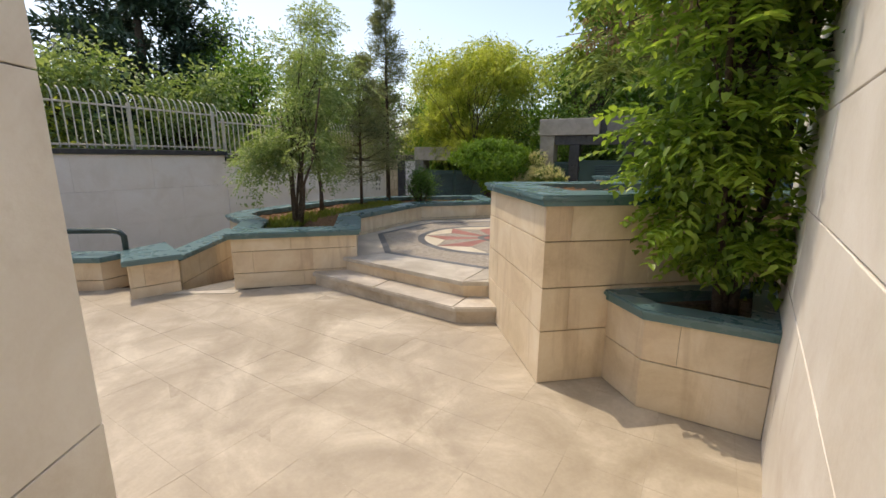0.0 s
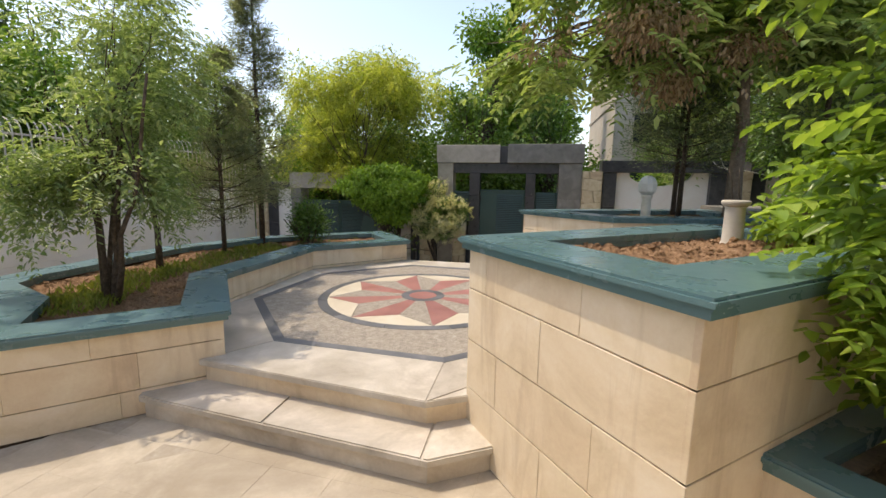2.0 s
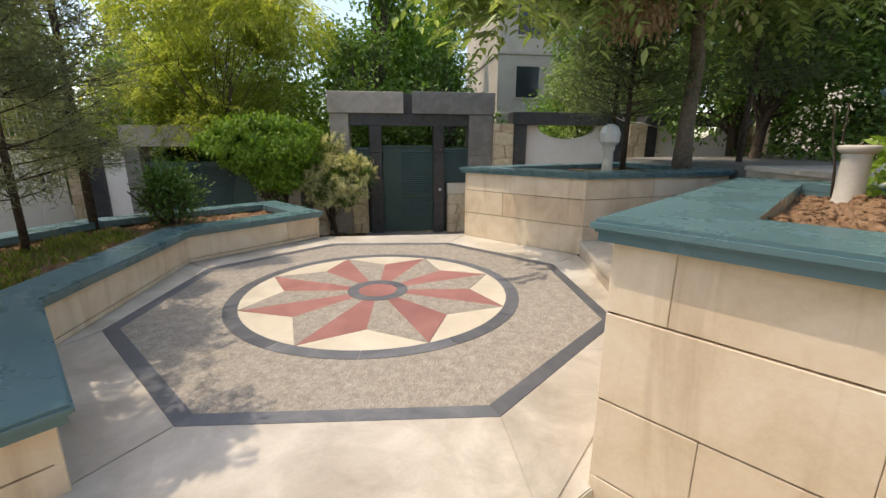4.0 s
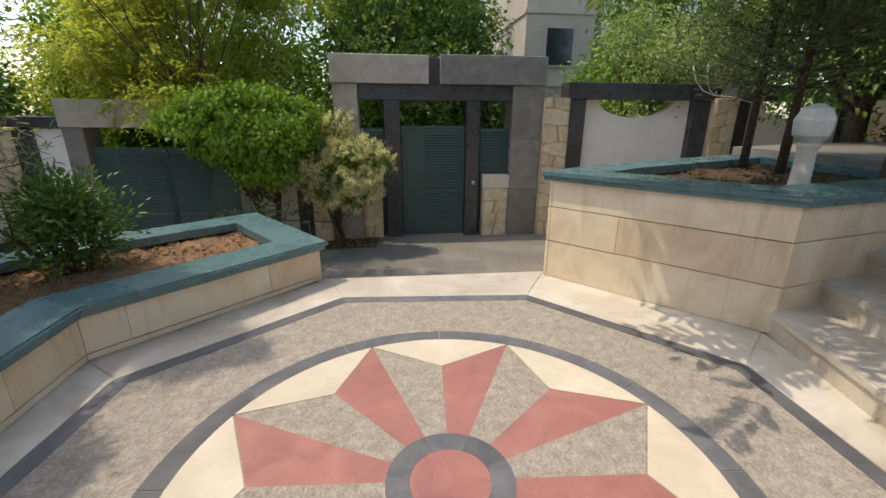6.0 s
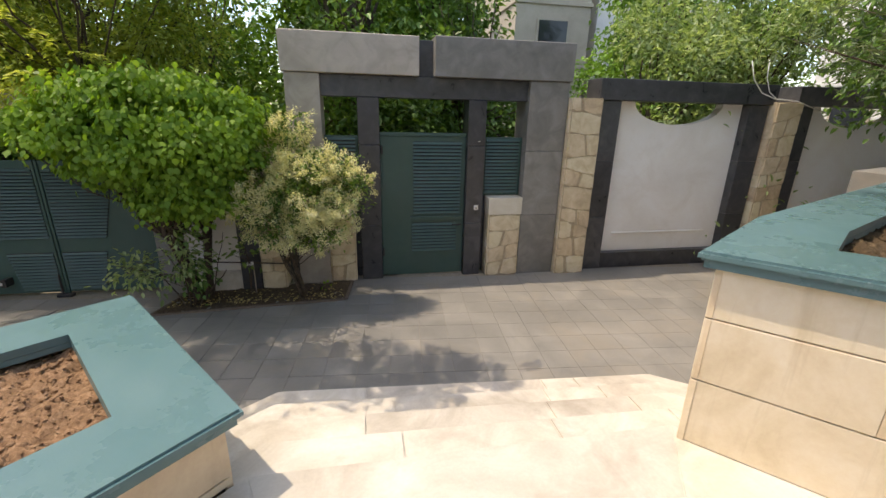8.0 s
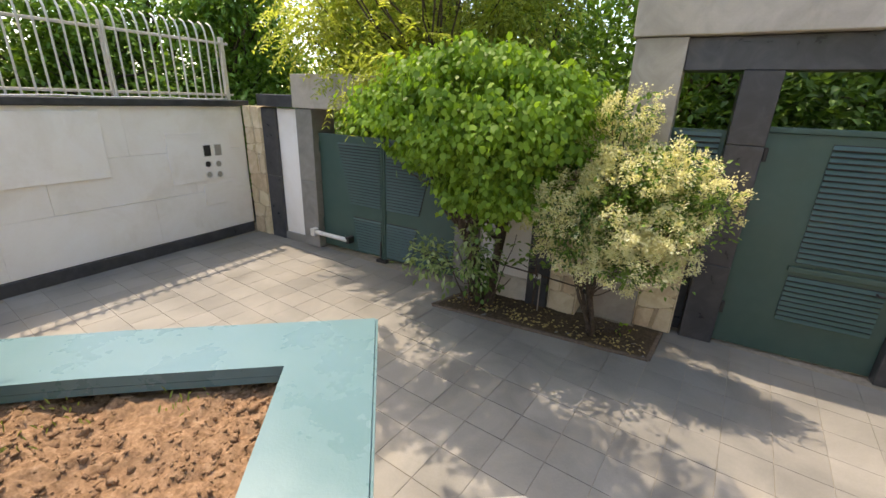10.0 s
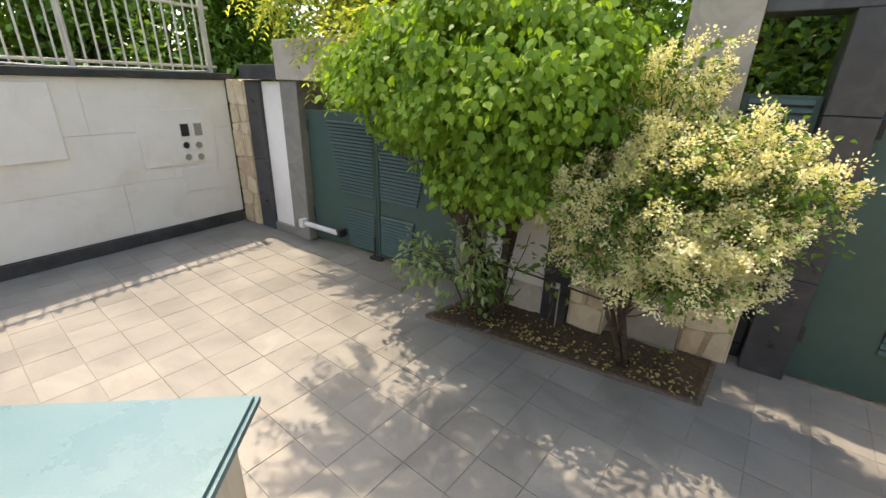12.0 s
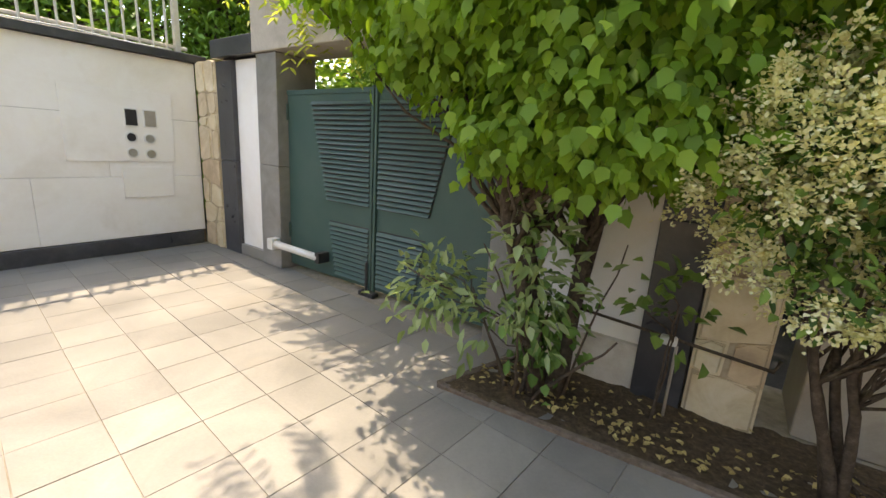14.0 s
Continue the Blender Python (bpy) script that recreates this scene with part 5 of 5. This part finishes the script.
at, d = cloud([((-1.5, 6.2, 3.5), (0.5, 0.4, 0.3)), ((-0.5, 6.0, 3.5), (0.6, 0.5, 0.3)), ((0.6, 6.3, 3.3), (0.5, 0.4, 0.3)), ((0.0, 6.8, 3.1), (0.5, 0.4, 0.3)), ((-0.2, 6.2, 4.2), (0.6, 0.4, 0.35))], 2800, r, 0.6, -0.1, 3.0, 9.0, 0.06)
part("seed_mass", leaves("seeds", at - np.array(ab), d + np.array([0, 0, -1.2]), 0.075, 0.034, LEAF_SEED, r), None, t, "hanging brown seed clusters")
for k, (x, y, h) in enumerate(((0.72, 8.08, 2.3), (0.82, 8.66, 2.5), (2.5, 7.9, 2.8))):
    pine("cypress", "dark feathery cypress on a bare slim trunk", (x, y, 1.22 if x < 2 else 1.38), h + 0.9, 0.045, 0.9, 60 + k, LEAF_CYPRESS, 16, 0.26, (0.09, 0.012), 110)

# ---- beyond the walls ----
def street_tree(name, label, x, y, h, w, mat, seed, n=7000, leaf=(0.19, 0.11), low=0.2, gap=-0.12):
    r = random.Random(seed)
    lobes = []
    for k in range(14):
        a, z = r.uniform(0, 6.28), h * (low + (0.95 - low) * (k + r.random()) / 14)
        q = w * 0.6 * math.sqrt(r.random()) * (1.1 - 0.5 * z / h)
        s = w * r.uniform(0.34, 0.52) * (1.15 - 0.5 * z / h)
        lobes.append(((x + q * math.cos(a), y + q * math.sin(a), z - 0.6), (s, s, s * r.uniform(0.75, 1.0))))
    return tree(name, label, (x, y, -0.62), h * 0.7, 0.05 + 0.015 * h, lobes, n, leaf, mat, seed, droop=0.3, shell=0.5, gap=gap, freq=1.0, group="trees beyond the wall")


yb = (-6.8, 13.3, -0.62)
ylobes = [((-7.3, 12.8, 2.9), (0.9, 0.5, 0.5)), ((-7.0, 10.8, 4.0), (0.8, 0.55, 0.5)), ((-5.9, 10.5, 4.1), (0.9, 0.6, 0.5)), ((-4.9, 10.2, 4.1), (0.9, 0.6, 0.5)), ((-8.1, 12.5, 2.7), (0.8, 0.6, 0.5)), ((-6.6, 13.6, 4.3), (1.3, 1.0, 0.8)), ((-5.3, 13.7, 4.3), (1.2, 0.9, 0.8)), ((-7.6, 12.6, 2.1), (0.6, 0.4, 0.38)), ((-6.9, 12.8, 2.35), (0.7, 0.4, 0.42)), ((-5.9, 13.4, 2.8), (0.9, 0.6, 0.6)), ((-7.8, 13.5, 3.7), (1.0, 0.9, 0.7)), ((-6.3, 13.3, 5.0), (0.9, 0.8, 0.6)), ((-7.3, 12.0, 1.95), (0.5, 0.25, 0.35)), ((-6.5, 12.05, 2.15), (0.5, 0.3, 0.35))]
t = tree("yellow_tree", "broad yellow-green feathery tree hanging over the drive gate", yb, 3.6, 0.06, ylobes, 24000, (0.085, 0.034), LEAF_YELLOW, 71, droop=0.5, shell=0.55, gap=-0.06, freq=2.2, clump=1.5)
r = np.random.default_rng(171)
at, d = cloud(ylobes, 1900, r, 0.4, -0.08, 2.0, 3.0)
part("outer_leaves", fronds("yellow fronds", at - np.array(yb), d * np.array([1, 1, 0.3]) + r.normal(0, 0.35, at.shape), 9, 0.36, (0.085, 0.03), LEAF_YELLOW, r, 0.6), None, t)
street_tree("street_tree", "dense dark green tree behind the portal", -3.3, 15.1, 5.6, 2.3, LEAF_DARK, 73, 10000, (0.13, 0.08), 0.08, -0.2)
street_tree("street_tree", "dense dark green tree behind the portal", -1.1, 15.2, 5.2, 2.3, LEAF_DARK, 74, 9000, (0.13, 0.08), 0.08, -0.2)
street_tree("street_tree", "green tree filling the gap over the drive gate", -8.4, 14.4, 4.4, 2.0, LEAF_GREEN, 84, 8000, (0.14, 0.08), 0.08, -0.2)
street_tree("street_tree", "green tree behind the white bays", 4.4, 16.8, 7.0, 3.0, LEAF_GREEN, 85, 15000, (0.16, 0.09), 0.1, -0.2)
street_tree("street_tree", "tall green tree behind the portal", -3.2, 17.0, 8.4, 3.2, LEAF_GREEN, 75, 17000, (0.17, 0.10), 0.15, -0.25)
street_tree("street_tree", "green tree behind the drive gate", -9.2, 15.6, 5.4, 2.8, LEAF_GREEN, 76, 8000, (0.15, 0.09), 0.08)
street_tree("street_tree", "dark green tree behind the drive gate", -6.6, 16.0, 5.2, 3.0, LEAF_DARK, 77, 9000, (0.15, 0.09), 0.05)
street_tree("street_tree", "tall green tree across the street", -1.3, 18.5, 7.8, 3.2, LEAF_GREEN, 70, 15000, (0.17, 0.10), 0.15, -0.25)
street_tree("street_tree", "grey-green tree behind the white bays", 2.9, 14.9, 5.0, 2.7, LEAF_ASH, 78, 20000, (0.12, 0.05), 0.08)
street_tree("street_tree", "grey-green tree behind the white bays", 5.4, 15.0, 5.6, 2.9, LEAF_ASH, 79, 18000, (0.12, 0.05), 0.08)
street_tree("street_tree", "green tree behind the white bays", 7.4, 17.6, 6.8, 3.4, LEAF_GREEN, 86, 15000, (0.15, 0.08), 0.1, -0.25)
street_tree("street_tree", "dark green tree beyond the side wall", 9.6, 13.6, 6.4, 3.2, LEAF_DARK, 87, 10000, (0.15, 0.08), 0.1, -0.25)
street_tree("street_tree", "dark green tree over the side wall", 6.6, 8.5, 6.4, 3.2, LEAF_DARK, 80, 15000, (0.12, 0.065), 0.35)
street_tree("street_tree", "dark green tree over the side wall", 5.0, 11.0, 6.8, 3.0, LEAF_DARK, 81, 14000, (0.12, 0.065), 0.48)
street_tree("street_tree", "dark green tree over the side wall", 4.2, 9.4, 6.0, 2.0, LEAF_DARK, 82, 11000, (0.11, 0.06), 0.55)
for k, (x, y, h, w, mat, n) in enumerate(((-12.8, 11.5, 4.2, 2.2, LEAF_GREEN, 7000), (-12.6, 8.8, 5.2, 2.6, LEAF_GREEN, 8000), (-12.0, 6.2, 4.4, 2.2, LEAF_ASH, 7000), (-13.0, 3.8, 4.6, 2.4, LEAF_ASH, 7000), (-14.8, 10.2, 7.2, 3.2, LEAF_DARK, 8000), (-12.6, 1.6, 5.4, 2.7, LEAF_YELLOW, 9000), (-11.8, 13.6, 5.0, 2.4, LEAF_GREEN, 9000), (-14.5, 13.5, 6.0, 3.0, LEAF_GREEN, 8000), (-11.0, 18.0, 7.0, 3.6, LEAF_YELLOW, 9000), (-7.4, 19.0, 6.6, 3.4, LEAF_GREEN, 8000))):
    street_tree("street_tree", "leafy garden tree behind the fence", x, y, h, w, mat, 90 + k, int(n * 1.9), (0.14, 0.075), 0.12, -0.25)
pine("cedar", "tall dark cedar with layered boughs behind the fence", (-15.8, 7.3, -0.62), 9.5, 0.22, 3.6, 110, LEAF_CEDAR, 18, 0.2, (0.3, 0.09), 200)
pine("cedar", "dark layered cedar behind the fence", (-19.5, 2.5, -0.62), 9.0, 0.22, 3.6, 111, LEAF_CEDAR, 17, 0.2, (0.3, 0.09), 200)
pine("poplar", "tall narrow poplar beyond the street", (-2.6, 24.0, -0.62), 12.5, 0.2, 1.3, 112, LEAF_GREEN, 26, 0.15, (0.3, 0.16), 40)
pine("poplar", "tall narrow poplar beyond the street", (-0.2, 25.0, -0.62), 11.0, 0.2, 1.4, 113, LEAF_GREEN, 24, 0.15, (0.3, 0.16), 40)


def building(name, label, x0, y0, x1, y1, h, mat, face, storeys, cols):
    t = thing(name, label, "building")
    part("wall", box((x0, y0, -0.62), (x1, y1, h)), mat, t)
    part("roof", box((x0 - 0.2, y0 - 0.2, h + 0.002), (x1 + 0.2, y1 + 0.2, h + 0.35), None, 0.03), mat, t)
    for s in range(storeys):
        z = 1.0 + s * (h - 0.6) / storeys
        part("string_course", box((x0 - 0.06, y0 - 0.06, z - 0.75), (x1 + 0.06, y1 + 0.06, z - 0.6), None, 0.01), mat, t)
        for c in range(cols):
            if face == "y":
                w = (x1 - x0) / cols
                xa = x0 + w * (c + 0.28)
                win = part("window", box((xa, y0 - 0.05, z), (xa + w * 0.44, y0 + 0.1, z + 1.5)), FACADE, t)
                part("pane", box((xa + 0.08, y0 - 0.055, z + 0.08), (xa + w * 0.44 - 0.08, y0, z + 1.42)), GLASS_DARK, win)
            else:
                w = (y1 - y0) / cols
                ya = y0 + w * (c + 0.28)
                win = part("window", box((x0 - 0.05, ya, z), (x0 + 0.1, ya + w * 0.44, z + 1.5)), FACADE, t)
                part("pane", box((x0 - 0.055, ya + 0.08, z + 0.08), (x0, ya + w * 0.44 - 0.08, z + 1.42)), GLASS_DARK, win)


building("apartment_building", "beige apartment building across the street", 2.2, 22.0, 5.0, 30.0, 8.6, FACADE, "y", 3, 1)
building("apartment_building", "white apartment building beside the beige one", 5.6, 22.6, 11.0, 30.0, 9.4, PALE_FACADE, "y", 3, 2)
building("apartment_building", "pale apartment building beyond the side wall", 13.0, 8.0, 22.0, 20.0, 9.0, PALE_FACADE, "x", 3, 4)

# ---- paving, piece by piece ----
def paving(parent, poly, angle, size, origin, z, thick, mat, near, limit=300, joint=0.006):
    """Square slabs on a turned grid over poly; the nearest are pieces, the rest one joined part."""
    bm = box((-size / 2 + joint / 2, -size / 2 + joint / 2, -thick), (size / 2 - joint / 2, size / 2 - joint / 2, 0), None, 0.0012)
    me = mesh_of(bm, "tile")
    me.materials.append(mat)
    c, s = math.cos(radians(angle)), math.sin(radians(angle))
    spots = []
    for i in range(-52, 53):
        for j in range(-52, 53):
            x, y = origin[0] + size * (c * i - s * j), origin[1] + size * (s * i + c * j)
            if any(inside(poly, x + dx, y + dy) for dx, dy in ((0, 0), (size * 0.35, 0), (-size * 0.35, 0), (0, size * 0.35), (0, -size * 0.35))):
                spots.append(((x - near[0]) ** 2 + (y - near[1]) ** 2, x, y))
    spots.sort()
    r = random.Random(3)
    for _, x, y in spots[:limit]:
        o = new("tile", me)
        o.parent = parent
        o.matrix_basis = pose(x, y, z + r.uniform(-0.001, 0.001), r.uniform(-0.08, 0.08), r.uniform(-0.08, 0.08), angle)
    if spots[limit:]:
        bm = bmesh.new()
        for _, x, y in spots[limit:]:
            m = pose(x, y, z, 0, 0, angle)
            h = size / 2 - joint / 2
            vs = [bm.verts.new(m @ Vector(q)) for q in ((-h, -h, 0), (h, -h, 0), (h, h, 0), (-h, h, 0))]
            lo = [bm.verts.new(v.co - Vector((0, 0, thick))) for v in vs]
            bm.faces.new(vs)
            for k in range(4):
                bm.faces.new((lo[k], lo[(k + 1) % 4], vs[(k + 1) % 4], vs[k]))
        tagged(part("far_tiles", bm, mat, parent), "", "", "", "stuff")


paving(terrace, [(-8.5, -3.0), (0.3, -3.0), (0.4, 2.4), (-1.2, 2.4), (-2.0, 3.1), (-4.1, 3.3), (-5.1, 2.2), (-5.7, 1.8), (-8.3, 0.3)], -4.0, 0.41, (-1.85, 1.22), 0.0, 0.03, TERRACE, (-2.2, 1.2), 300, 0.0014)
paving(court, [(-9.8, -3.0), (-7.2, -3.0), (-7.2, 6.6), (-5.0, 9.0), (-3.0, 9.2), (-0.9, 8.7), (2.8, 9.6), (7.5, 10.0), (7.5, 12.3), (-3.42, 12.3), (-3.47, 11.75), (-5.72, 11.56), (-5.55, 12.15), (-9.8, 12.2)], -5.5, 0.315, (-6.336, 10.078), COURT_Z, 0.03, COURT, (-6.0, 10.4), 300, 0.0032)
